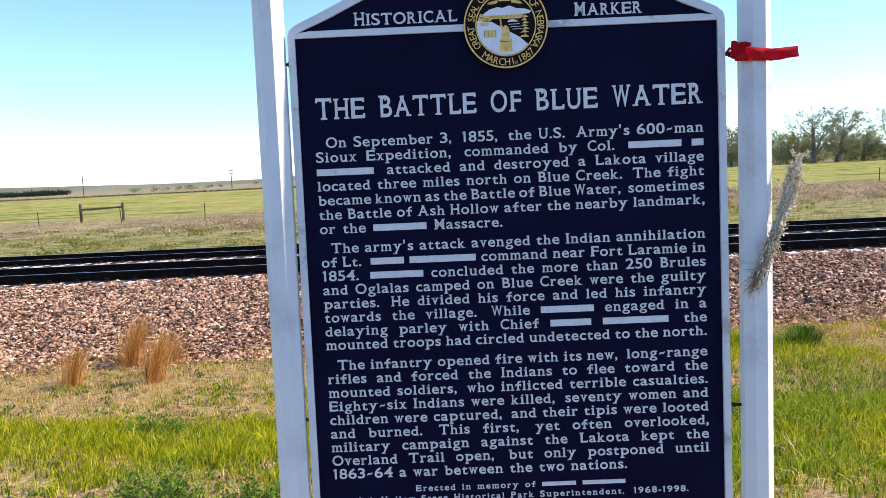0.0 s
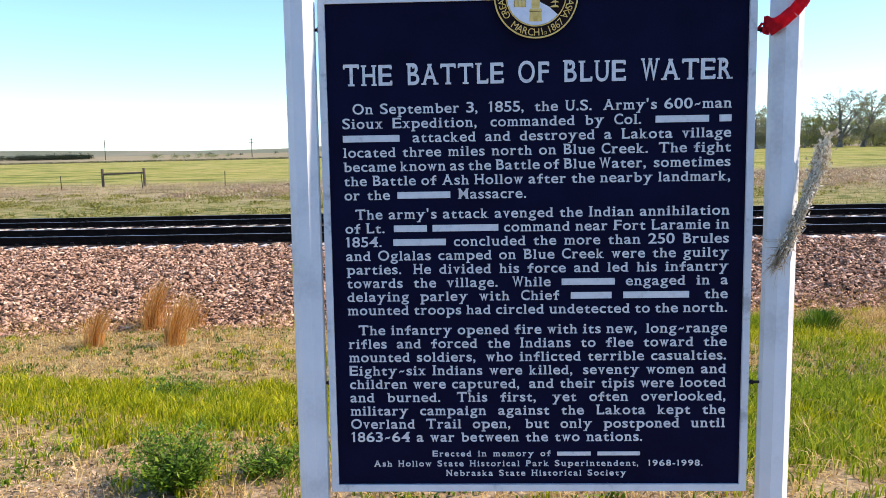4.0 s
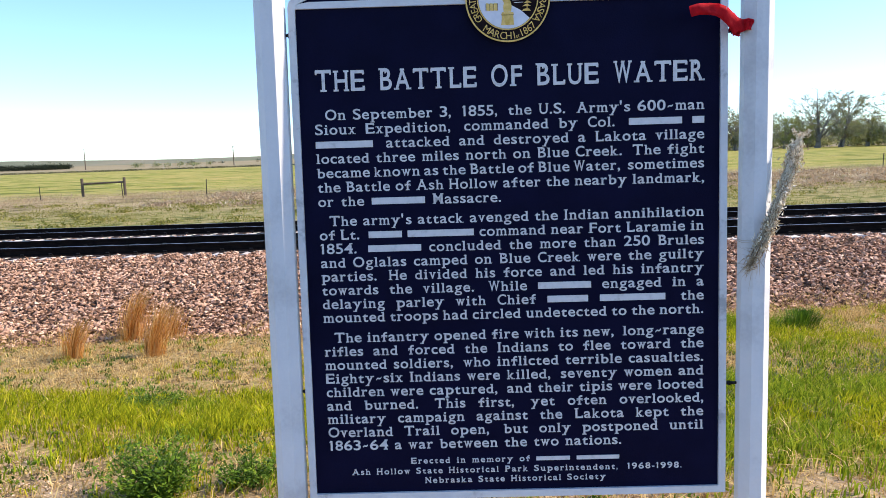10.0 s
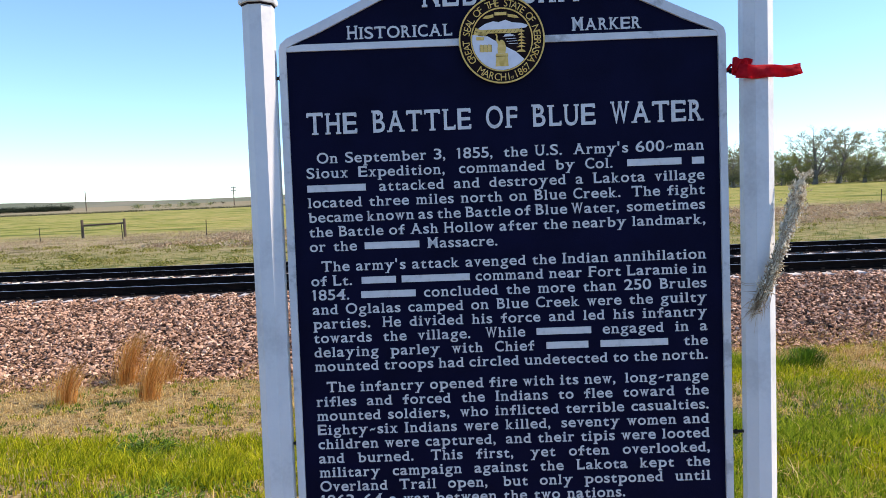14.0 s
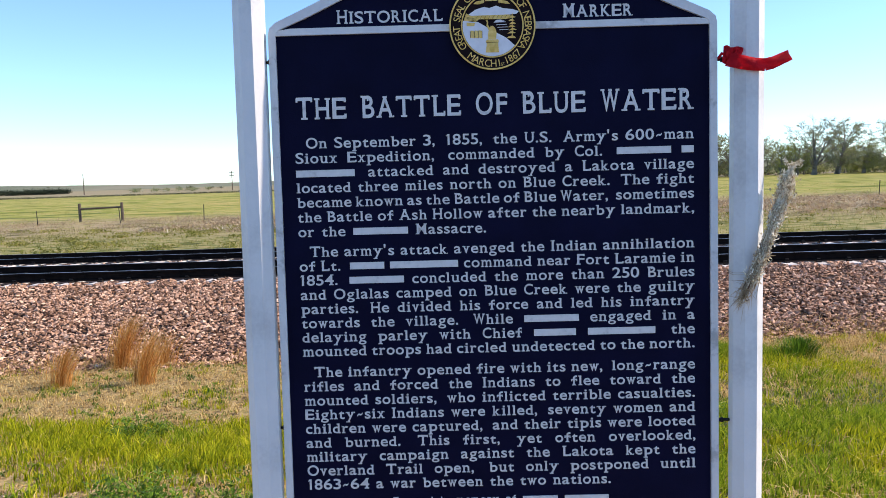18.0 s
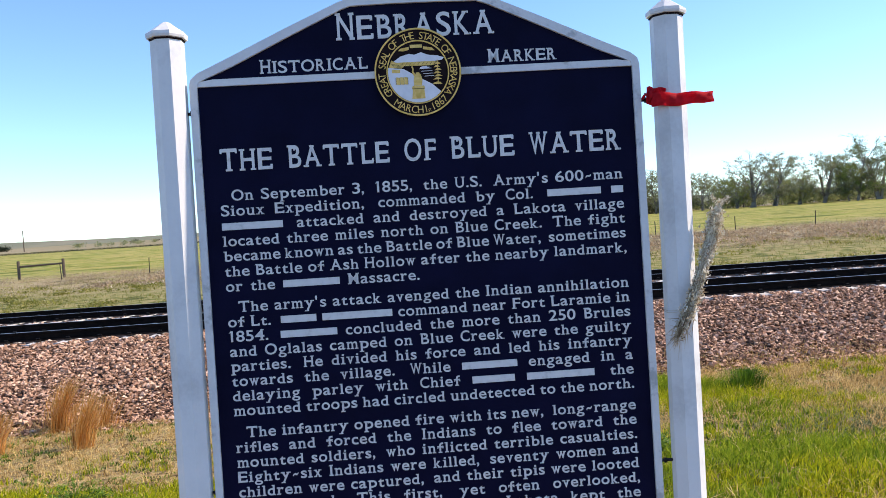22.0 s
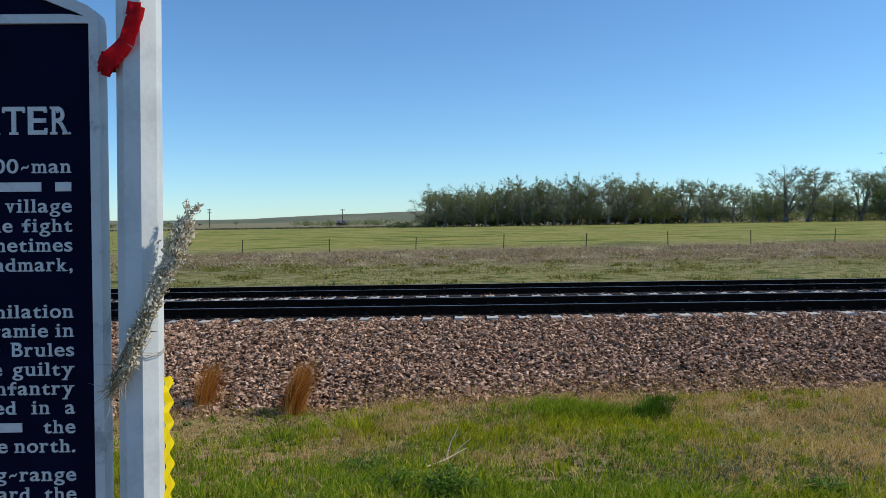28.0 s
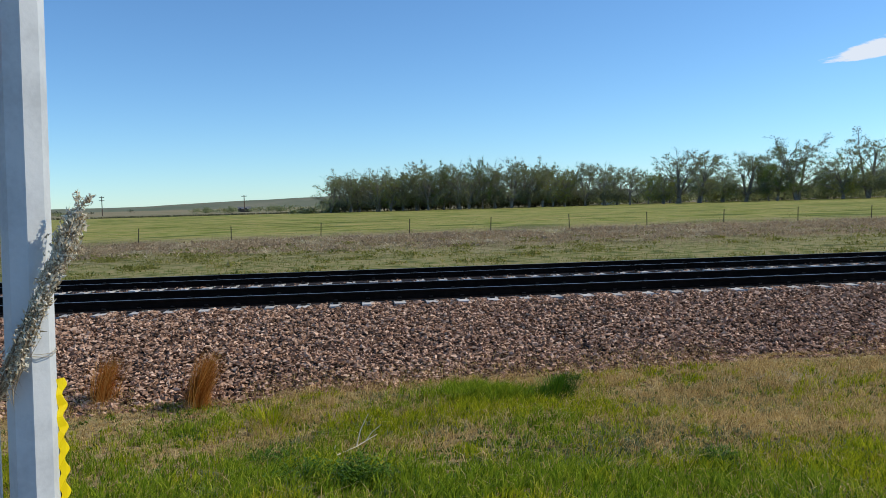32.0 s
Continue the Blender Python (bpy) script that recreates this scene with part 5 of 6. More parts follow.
# silvery herbs in the drier patches, standing dry cheat grass, and bleached stalks pressed flat by the wind
gx, gy, gf = tufts(5200, 16, 0.055, 0.2, 12, 2.6, 8.8, lambda x, y: np.clip(0.9 * field_noise(x, y, 1.9, 61) + 0.5 * field_noise(x, y, 5.0, 62) + 0.55 * np.exp(-((x - 4.4) / 1.6) ** 2 - ((y - 5.0) / 0.8) ** 2), 0, 0.8) * off_bank(x, y))
blades("silvery_herbs", gx, gy, (0.03 + 0.07 * rng.random(len(gx))) * gf, 0.004 + 0.004 * rng.random(len(gx)), 0.7 + 0.5 * rng.random(len(gx)), "sage_leaf", "low grey-green silvery herbs in the dry grass", "herbs")
gx, gy, gf = tufts(9000, 14, 0.04, 0.2, 14, 3.0, 9.4, lambda x, y: np.clip(0.75 - 0.8 * greenness(x, y) - 0.4 * lawn(x, y) + 0.5 * field_noise(x, y, 3.3, 63), 0, 0.9) * off_bank(x, y))
blades("cheat_grass", gx, gy, (0.07 + 0.09 * rng.random(len(gx))) * gf, 0.0018 + 0.002 * rng.random(len(gx)), 0.5 + 0.5 * rng.random(len(gx)), "dry_blade", "standing dry reddish-tan cheat grass", wind=0.5)
gx, gy = rng.normal(7.6, 0.75, 420), rng.normal(8.6, 0.30, 420)
blades("flattened_stalks", gx, gy, 0.04 + 0.05 * rng.random(420), 0.002 + 0.002 * rng.random(420), 3.0 + 2.5 * rng.random(420), "weed_pale", "bleached grass stalks pressed flat by the wind", "straw", 1.2)

# beyond the line: a green strip, then brown weeds up to the fence
gx, gy = sow(420000, -60, 110, 24, 70, lambda x, y: np.clip((68 - y) / 10, 0, 1) * np.clip(0.30 + 0.20 * (y > 40) + 0.55 * field_noise(x, y, 0.45, 6) + 0.45 * field_noise(x, y, 1.9, 16), 0.04, 1))
edge = gy - 9.0 * np.clip((2 - gx) / 12, 0, 1) - 8.0 * np.clip((gx - 38) / 22, 0, 1) + 5.0 * field_noise(gx, gy, 0.3, 8) + 4.0 * field_noise(gx, gy, 1.1, 18) + rng.normal(0, 3.0, len(gx))
bl = edge > 40
nb = int(bl.sum())
tall = 0.65 + 1.25 * np.clip(field_noise(gx[bl], gy[bl], 0.8, 44) + 0.3, 0, 1)
blades("roadside_weeds", gx[bl], gy[bl], (0.08 + 0.34 * rng.random(nb) ** 1.5) * tall, 0.005 + 0.007 * rng.random(nb), 1.2 + 0.9 * rng.random(nb), "weed", "tangled brown and grey winter weeds", "weeds")
ng = int((~bl).sum())
blades("verge_grass", gx[~bl], gy[~bl], 0.05 + 0.16 * rng.random(ng), 0.005 + 0.007 * rng.random(ng), 0.8 + 0.5 * rng.random(ng), "weed_green", "rough olive-green grass beyond the rails")
gx, gy = rng.uniform(-20, 120, 520), rng.uniform(42, 58, 520)
gx, gy = np.repeat(gx, 9) + rng.normal(0, 0.7, 4680), np.repeat(gy, 9) + rng.normal(0, 0.35, 4680)
blades("bleached_stalks", gx, gy, 0.16 + 0.30 * rng.random(4680), 0.009 + 0.007 * rng.random(4680), 2.0 + 1.9 * rng.random(4680), "weed_pale", "pale bleached tumbleweed stalks", "weeds")
# pasture stubble
gx, gy = sow(60000, -70, 160, 60, 120, lambda x, y: 0.3 + 0.5 * field_noise(x, y * 3, 0.12, 11))
blades("pasture_grass", gx, gy, 0.04 + 0.07 * rng.random(len(gx)), 0.014 + 0.02 * rng.random(len(gx)), 1.2 + 0.5 * rng.random(len(gx)), "weed_green", "short yellow-green pasture grass")

# a rank unmown margin where the pasture meets the plain
gx, gy = rng.uniform(-420, -16, 9000), 247 + rng.normal(0, 1.6, 9000)
blades("field_margin", gx, gy, 0.35 + 0.55 * rng.random(9000), 0.10 + 0.10 * rng.random(9000), 0.5 + 0.4 * rng.random(9000), "brush", "rank dark grass along the far edge of the pasture")


# ---- rust-coloured bunch grass, green clumps, leafy weeds ----
def bunch(name, x, y, h, spread, n, mat, label, wind=0.2, width=0.0035, category="bunch grass"):
    ob = tagged(new(name), label, category, "dry bunch grasses" if mat in ("rust_blade", "amber_blade") else "grass clumps")
    ob.location = (x, y, float(height(x, y)) if along(x, y) < toe(x) else float(bank_height(x, along(x, y))))
    r = np.random.default_rng(int(abs(x * 131 + y * 17)) + n)
    a, d = r.random(n) * 6.28, np.abs(r.normal(0, spread, n))
    bx, by = np.cos(a) * d, np.sin(a) * d
    hh = h * (0.35 + 0.7 * r.random(n) ** 0.8)
    tx = bx * 1.5 + wind * hh + r.normal(0, 0.10 * h, n)
    ty = by * 1.5 + r.normal(0, 0.11 * h, n)
    w = width * (0.6 + 0.8 * r.random(n))
    c, s = np.cos(a + 1.3) * w, np.sin(a + 1.3) * w
    v = np.empty((n, 7, 3))
    for k, (g, wd) in enumerate(((0, 1), (0.4, 0.9), (0.75, 0.7))):
        px, py = bx + (tx - bx) * g ** 1.6, by + (ty - by) * g ** 1.6
        v[:, 2 * k] = np.stack([px - c * wd, py - s * wd, hh * g - (0.03 if g == 0 else 0)], 1)
        v[:, 2 * k + 1] = np.stack([px + c * wd, py + s * wd, hh * g - (0.03 if g == 0 else 0)], 1)
    v[:, 6] = np.stack([tx, ty, hh * 0.97], 1)
    t = np.array([(0, 1, 3), (0, 3, 2), (2, 3, 5), (2, 5, 4), (4, 5, 6)])[None] + 7 * np.arange(n)[:, None, None]
    tagged(part("blade_tuft", np_mesh("blade_tuft", v, t), mat, ob), kind="stuff")
    b = np.random.default_rng(3)
    m = max(60, n // 8)
    a, d = b.random(m) * 6.28, np.abs(b.normal(0, spread * 1.3, m))
    x2, y2 = np.cos(a) * d, np.sin(a) * d
    v = np.stack([np.stack([x2 - 0.004, y2, 0 * x2 - 0.02], 1), np.stack([x2 + 0.004, y2, 0 * x2 - 0.02], 1), np.stack([x2 * 1.9, y2 * 1.9, 0.10 + 0.12 * b.random(m)], 1)], 1)
    tagged(part("thatch", np_mesh("thatch", v, np.arange(3 * m).reshape(-1, 3)), "dry_blade" if mat != "leaf_green" else "green_blade", ob), "grey old thatch at the foot", kind="stuff")
    return ob


for x, y, h, sp, n in ((-4.63, 6.55, 0.58, 0.085, 300), (-5.56, 7.82, 0.62, 0.115, 310), (-5.85, 6.75, 0.46, 0.10, 230), (-5.0, 7.95, 0.42, 0.14, 140),
                       (-0.77, 8.37, 0.60, 0.085, 620), (-2.10, 8.68, 0.50, 0.10, 360), (9.75, 9.65, 0.42, 0.10, 260), (11.60, 9.50, 0.62, 0.12, 640),
                       (15.6, 9.6, 0.40, 0.16, 60), (16.6, 9.9, 0.55, 0.2, 90), (19.5, 10.3, 0.4, 0.3, 60)):
    bunch("bunch_grass", x, y, h * (1.3 if x < 12 else 1.0), sp, int(n * 1.5), "rust_blade" if x > -3 else "amber_blade", "upright clump of " + ("rust-orange" if x > -3 else "amber") + " dry bunch grass by the ballast", 0.36, 0.0027)
for x, y, h, sp, n in ((3.93, 7.82, 0.30, 0.13, 800), (3.72, 7.72, 0.20, 0.12, 400), (4.25, 8.95, 0.16, 0.12, 300), (0.4, 7.35, 0.16, 0.3, 500)):
    bunch("green_clump", x, y, h, sp, n, "leaf_green" if y > 7.6 else "green_blade", "dense dark green grass clump", 0.12, 0.004, "grass clump")
for x, y, h in ((-45.5, 53, 0.8), (-40, 51.5, 0.7), (-38.2, 57, 0.9), (-22.5, 50.5, 0.9), (-21.6, 50.2, 0.6), (-15.2, 60, 1.0), (-14.2, 59, 0.8), (14, 55, 0.7), (19, 54, 0.9), (22.5, 55, 0.8), (27, 54, 0.9), (31, 56, 0.8)):
    bunch("dead_stalks", x, y, h, 0.35, 46, "weed_pale", "bleached branching dead weed stalks by the fence", 0.5, 0.016, "weed")


def leafy_weed(x, y, h, r0, n, label):
    ob = tagged(new("leafy_weed"), label, "weed plant", "leafy weeds")
    ob.location = (x, y, float(height(x, y)))
    r = np.random.default_rng(int(abs(x * 91 + y * 37) * 10))
    bm = bmesh.new()
    v, t, k = [], [], 0
    for i in range(40):
        a, d = r.random() * 6.28, r0 * math.sqrt(r.random())
        tip = Vector((d * math.cos(a), d * math.sin(a), h * (0.5 + 0.5 * r.random()) * (1 - 0.35 * d / r0)))
        root = Vector((0.2 * d * math.cos(a), 0.2 * d * math.sin(a), -0.02))
        tube([root, root.lerp(tip, 0.5) + Vector((0, 0, 0.03)), tip], [0.004, 0.003, 0.0015], 4, bm)
        for j in range(n // 40):
            p = root.lerp(tip, r.uniform(0.25, 1.05)) + Vector((r.normal(0, 0.035), r.normal(0, 0.035), r.normal(0, 0.025)))
            L, W, aa, up = r.uniform(0.022, 0.050), r.uniform(0.004, 0.009), r.random() * 6.28, r.uniform(-0.2, 1.1)
            d1 = Vector((math.cos(aa), math.sin(aa), up)).normalized() * L
            s1 = Vector((-math.sin(aa), math.cos(aa), r.uniform(-0.4, 0.4))).normalized() * W
            v += [tuple(p), tuple(p + d1 * 0.45 + s1), tuple(p + d1), tuple(p + d1 * 0.45 - s1)]
            t += [(k, k + 1, k + 2), (k, k + 2, k + 3)]
            k += 4
    tagged(part("stem_mass", bm_mesh("stem_mass", bm), "leaf_green", ob), kind="stuff")
    tagged(part("leaf_mass", np_mesh("leaf_mass", v, t), "leaf_green", ob), kind="stuff")


leafy_weed(-1.93, 0.92, 0.40, 0.27, 3400, "bushy dark green leafy weed in the grass")
leafy_weed(-1.46, 1.10, 0.22, 0.20, 1000, "small dark green leafy weed beside the marker")
leafy_weed(-3.30, 3.72, 0.26, 0.30, 1700, "low dark green leafy weed in the grass")
leafy_weed(1.62, 3.82, 0.26, 0.26, 1800, "dark green leafy weed in the grass")
leafy_weed(1.15, 4.15, 0.16, 0.30, 1100, "spreading dark green leafy weed in the grass")
leafy_weed(0.75, 5.2, 0.14, 0.30, 900, "spreading dark green leafy weed in the grass")
leafy_weed(4.66, 4.48, 0.19, 0.17, 700, "small dark green leafy weed in the grass")
leafy_weed(4.4, 8.9, 0.2, 0.18, 400, "small dark green leafy weed below the ballast")



def stick():
    ob = tagged(new("dead_stick"), "forked pale dead stick lying in the grass", "stick")
    z = float(height(1.5, 5.5))
    bm = bmesh.new()
    tube([(1.30, 5.32, z + 0.05), (1.48, 5.50, z + 0.07), (1.68, 5.68, z + 0.13)], [0.007, 0.006, 0.003], 6, bm)
    part("shaft", bm_mesh("shaft", bm), "weed_pale", ob)
    for a, b in (((1.48, 5.50, z + 0.07), (1.60, 5.60, z + 0.36)), ((1.31, 5.33, z + 0.05), (1.29, 5.34, z + 0.14)), ((1.57, 5.58, z + 0.10), (1.72, 5.62, z + 0.24))):
        m = Vector(a).lerp(Vector(b), 0.5) + Vector((-0.02, 0, 0))
        part("twig", bm_mesh("twig", tube([a, m, b], [0.006, 0.005, 0.003], 5)), "weed_pale", ob)


stick()

# ---- fence ----
FY = 58.0


def fence():
    ob = tagged(new("wire_fence"), "barbed wire stock fence on thin steel posts across the pasture edge", "fence")
    bm = box_bm(-0.032, 0.032, -0.006, 0.006, -0.4, 1.25)
    box_bm(-0.006, 0.006, -0.006, 0.035, -0.4, 1.25, 0, bm)
    me = bm_mesh("fence_post", bm)
    me.materials.append(M["steel_post"])
    r = random.Random(2)
    xs = [float(np.interp(k, [-12, -1, 1, 7, 24], [-84.6, -10.5, 2.95, 40.3, 146.2])) for k in range(-12, 24)]
    for x in xs:
        y = FY + 0.03 * x
        p = new("fence_post", me)
        p.parent = ob
        p.matrix_basis = pose(x + r.uniform(-0.06, 0.06), y, float(height(x, y)) + r.uniform(-0.08, 0.05), r.uniform(-3, 3), r.uniform(-3, 3), 0)
    for k, h in enumerate((0.35, 0.65, 0.92, 1.15)):
        pts = []
        for a, b in zip(xs, xs[1:]):
            for f in (0.0, 0.5):
                x = a + (b - a) * f
                y = FY + 0.03 * x
                pts.append((x, y - 0.02, float(height(x, y)) + h - (0.03 if f else 0)))
        part("wire", bm_mesh("wire", tube(pts, [0.0013] * len(pts), 3)), "wire", ob)


fence()


def brace():
    ob = tagged(new("fence_brace"), "weathered wooden fence brace of two posts and a rail", "fence brace")
    y = 62.0
    for x in (-36.8, -33.0):
        part("post", bm_mesh("post", tube([(x, y, float(height(x, y)) - 0.4), (x, y, 0.27)], [0.13, 0.12], 8)), "old_wood", ob)
    part("rail", bm_mesh("rail", tube([(-36.7, y, -0.20), (-33.1, y, -0.12)], [0.085, 0.08], 8)), "old_wood", ob)
    part("brace_wire", bm_mesh("brace_wire", tube([(-36.7, y, -0.2), (-33.1, y, -0.95)], [0.006, 0.006], 4)), "wire", ob)


brace()


# ---- trees ----
def tree_parts(seed, spread, leaf, leaves, size):
    """One template of height 1: stems that open into upswept boughs, branches and twigs under a domed crown, with small leaves on the twigs."""
    r = random.Random(seed)
    v, t, ends = [], [], []

    def limb(p, q, a, b):
        d = (q - p).normalized()
        u = d.orthogonal().normalized()
        w = d.cross(u)
        k = len(v)
        for c, rad in ((p, a), (q, b)):
            for j in range(3):
                v.append(c + rad * (math.cos(2.09 * j) * u + math.sin(2.09 * j) * w))
        for j in range(3):
            i2 = (j + 1) % 3
            t.extend([(k + j, k + i2, k + 3 + i2), (k + j, k + 3 + i2, k + 3 + j)])

    def bough(p, q, a, b, n, sag):
        """A bent limb from p to q; returns its points."""
        h = Vector((q.x * 0.45 + p.x * 0.55, q.y * 0.45 + p.y * 0.55, p.z + (q.z - p.z) * sag)) + Vector((r.gauss(0, .015), r.gauss(0, .015), 0))
        pts = [(1 - f) ** 2 * p + 2 * f * (1 - f) * h + f * f * q for f in (k / n for k in range(n + 1))]
        for k in range(n):
            limb(pts[k], pts[k + 1], a + (b - a) * k / n, a + (b - a) * (k + 1) / n)
        return pts

    stems = []
    for k in range(r.choice((1, 2, 2, 3))):
        a = r.uniform(0, 6.28)
        stems.append(bough(Vector((0.02 * k, 0.015 * k, -0.01)), Vector((0.11 * math.cos(a), 0.11 * math.sin(a), r.uniform(0.5, 0.72))), 0.020, 0.009, 5, 0.55))
    for k in range(26):
        a, e = 2.4 * k + r.uniform(-0.5, 0.5), math.asin(r.uniform(-0.80, 1.0))
        rr = r.uniform(0.72, 1.0)
        tip = Vector((0.43 * rr * math.cos(e) * math.cos(a), 0.43 * rr * math.cos(e) * math.sin(a), 0.54 + 0.44 * rr * math.sin(e)))
        stem = r.choice(stems)
        root = stem[max(1, min(4, int((tip.z - 0.22) * 6.5)))]
        pts = bough(root, tip, 0.0054, 0.0018, 5, 0.62 * spread)
        for j in range(14):
            f = r.uniform(0.25, 1.0)
            i = min(4, int(f * 5))
            p = pts[i].lerp(pts[i + 1], f * 5 - i)
            out = Vector((p.x, p.y, 0.5 * (p.z - 0.45))).normalized()
            q = p + (out * 0.8 + Vector((r.gauss(0, .7), r.gauss(0, .7), r.gauss(0.15, .55)))).normalized() * r.uniform(0.04, 0.10)
            sub = bough(p, q, 0.0020, 0.0012, 2, 0.6)
            for _ in range(8):
                z = sub[r.choice((1, 2, 2))]
                e2 = ((q - p).normalized() + Vector((r.gauss(0, .6), r.gauss(0, .6), r.gauss(0.1, .5)))).normalized() * r.uniform(0.02, 0.05)
                w = e2.orthogonal().normalized() * 0.0014
                i2 = len(v)
                v.extend([z + w, z - w, z + e2])
                t.append((i2, i2 + 1, i2 + 2))
                ends.append(z + e2 * r.uniform(0.2, 1.0))
    v = np.array([x[:] for x in v])
    s = 1.0 / np.percentile(v[:, 2], 99.5)
    wide = s * np.percentile(np.abs(v[:, :2]), 99)
    slim = min(1.25, 0.45 / wide)
    v *= [s * slim, s * slim, s]
    trunk = np_mesh("trunk", v, t)
    trunk.materials.append(M["bark"])
    n = leaves
    q = np.random.default_rng(seed)
    c = np.array([p[:] for p in ends])[q.integers(0, len(ends), n)] * [s * slim, s * slim, s] + q.normal(0, 0.014, (n, 3))
    # whole boughs come into leaf before others
    early = np.sin(9 * c[:, 0] + seed) + np.sin(8 * c[:, 1] + 2 * seed) + np.sin(10 * c[:, 2])
    c = c[(c[:, 2] > 0.10) & (early + q.normal(0, 0.7, n) > -0.9)]
    n = len(c)
    a = q.normal(0, 1, (n, 3))
    a *= (size * q.uniform(0.5, 1.2, n) / np.linalg.norm(a, axis=1))[:, None]
    b = np.cross(a, q.normal(0, 1, (n, 3)))
    b *= (size * q.uniform(0.4, 0.9, n) / np.linalg.norm(b, axis=1))[:, None]
    lv = np.stack([c - a, c + b, c + a, c - b * 0.8], 1).reshape(-1, 3)
    k = 4 * np.arange(n)[:, None]
    lt = np.concatenate([k + [0, 1, 2], k + [0, 2, 3]])
    crown = np_mesh("crown", lv, lt)
    crown.materials.append(M[leaf])
    return trunk, crown


KINDS = {"bare": ("twiggy cottonwood just coming into leaf", [tree_parts(11, 1.0, "foliage_olive", 12500, 0.0080), tree_parts(12, 0.9, "foliage_olive", 13500, 0.0080), tree_parts(13, 0.95, "foliage_olive", 11500, 0.0080)]),
         "olive": ("tall tree with thin olive spring leaves", [tree_parts(21, 0.9, "foliage_olive", 15000, 0.0092), tree_parts(22, 1.05, "foliage_olive", 16000, 0.0092), tree_parts(23, 0.8, "foliage_olive", 15000, 0.0092)]),
         "green": ("leafy green shade tree", [tree_parts(31, 0.95, "foliage_green", 13000, 0.0095), tree_parts(32, 0.85, "foliage_green", 13000, 0.0095)]),
         "lime": ("tree in fresh yellow-green leaf", [tree_parts(41, 0.9, "foliage_lime", 12000, 0.0092), tree_parts(42, 1.0, "foliage_lime", 12000, 0.0092)])}


def plant_tree(kind, x, y, h, width=1.0):
    label, sets = KINDS[kind]
    trunk, crown = sets[tree_r.randrange(len(sets))]
    ob = tagged(new("tree"), label + " beyond the pasture", "tree", "trees beyond the pasture")
    a, b = new("trunk", trunk), new("crown", crown)
    a.parent, b.parent = ob, ob
    x = x - 0.0122 * y
    ob.location = (x, y, float(height(x, y)) - 0.1)
    ob.rotation_euler = (0, 0, tree_r.uniform(0, 6.28))
    ob.scale = (h * width, h * width, h)


tree_r = random.Random(9)
ROW = [(-14, 9.5, "bare", 1.1), (-9, 10.5, "bare", 1.0), (-5, 10.5, "olive", .9), (-1, 11.5, "bare", 1.0), (3.5, 11, "lime", .9), (7, 12, "olive", .9), (10.5, 12.5, "olive", .9), (14.5, 12.5, "olive", 1.0),
       (18.5, 12.5, "green", .9), (22.5, 12.5, "bare", 1.0), (27, 11.5, "bare", 1), (31, 13.8, "green", .7), (34.5, 12.5, "bare", .9), (39, 13.2, "bare", 1.0), (43.5, 12.8, "olive", .9), (47.5, 12.5, "olive", .9),
       (51, 11.2, "lime", .9), (55, 10.2, "lime", .8), (61, 11, "bare", 1.1), (66, 11, "bare", 1.0), (71, 9.5, "olive", 1), (75, 9.5, "bare", 1.0), (80, 8.5, "lime", .9), (84, 8.5, "lime", .9),
       (89, 14, "bare", 1.0), (95, 13.5, "bare", 1.0), (103, 8.5, "lime", 1.1), (110, 13, "bare", 1.15), (117, 10, "lime", .9), (119, 15.5, "green", .9), (127, 17, "bare", 1.1), (139, 12.5, "lime", .9),
       (149, 17.5, "olive", 1.1), (158, 15.5, "olive", .8), (168, 12, "lime", .9), (175, 20, "bare", 1.1), (184, 13, "lime", .8), (194, 18.5, "bare", 1.0), (205, 12, "olive", 1.0), (216, 22, "bare", 1.0), (222, 20, "bare", .9),
       (236, 12.5, "lime", 1), (247, 14.5, "olive", 1.1), (258, 14.5, "green", 1), (268, 15, "olive", 1), (278, 13, "lime", .9), (291, 12, "olive", 1.2), (303, 11.5, "lime", 1), (315, 14.5, "olive", 1.1),
       (328, 17, "olive", 1.1), (340, 19, "lime", 1.0), (353, 18, "olive", 1.1), (366, 18, "green", 1), (380, 19, "olive", 1.1), (395, 19, "olive", 1.1), (410, 20, "lime", 1), (425, 19, "olive", 1.1), (442, 20, "olive", 1.1), (460, 20, "green", 1.1), (480, 20, "olive", 1.1), (505, 21, "olive", 1.2)]
for x, h, kind, w in ROW:
    plant_tree(kind, x + tree_r.uniform(-0.8, 0.8), 228 + tree_r.uniform(-1.5, 1.5), (h + 0.6) * (1.14 if x > 240 else 1.09 if x > 60 else 1.04), w * (1.15 if x > 85 else 1.0))
# a second rank that thickens the grove
for k in range(36):
    x = -12 + 2.1 * k + tree_r.uniform(-0.8, 0.8)
    if x < 62:
        plant_tree(tree_r.choice(("olive", "bare", "bare", "green")), x, 237 + tree_r.uniform(-3, 8), tree_r.uniform(9, 12.5), 0.9)
for k in range(84):
    x = 66 + 5.2 * k + tree_r.uniform(-3, 3)
    plant_tree(tree_r.choice(("olive", "lime", "bare", "green")), x, 250 + tree_r.uniform(-8, 25), tree_r.uniform(8, 11.5), 1.15)


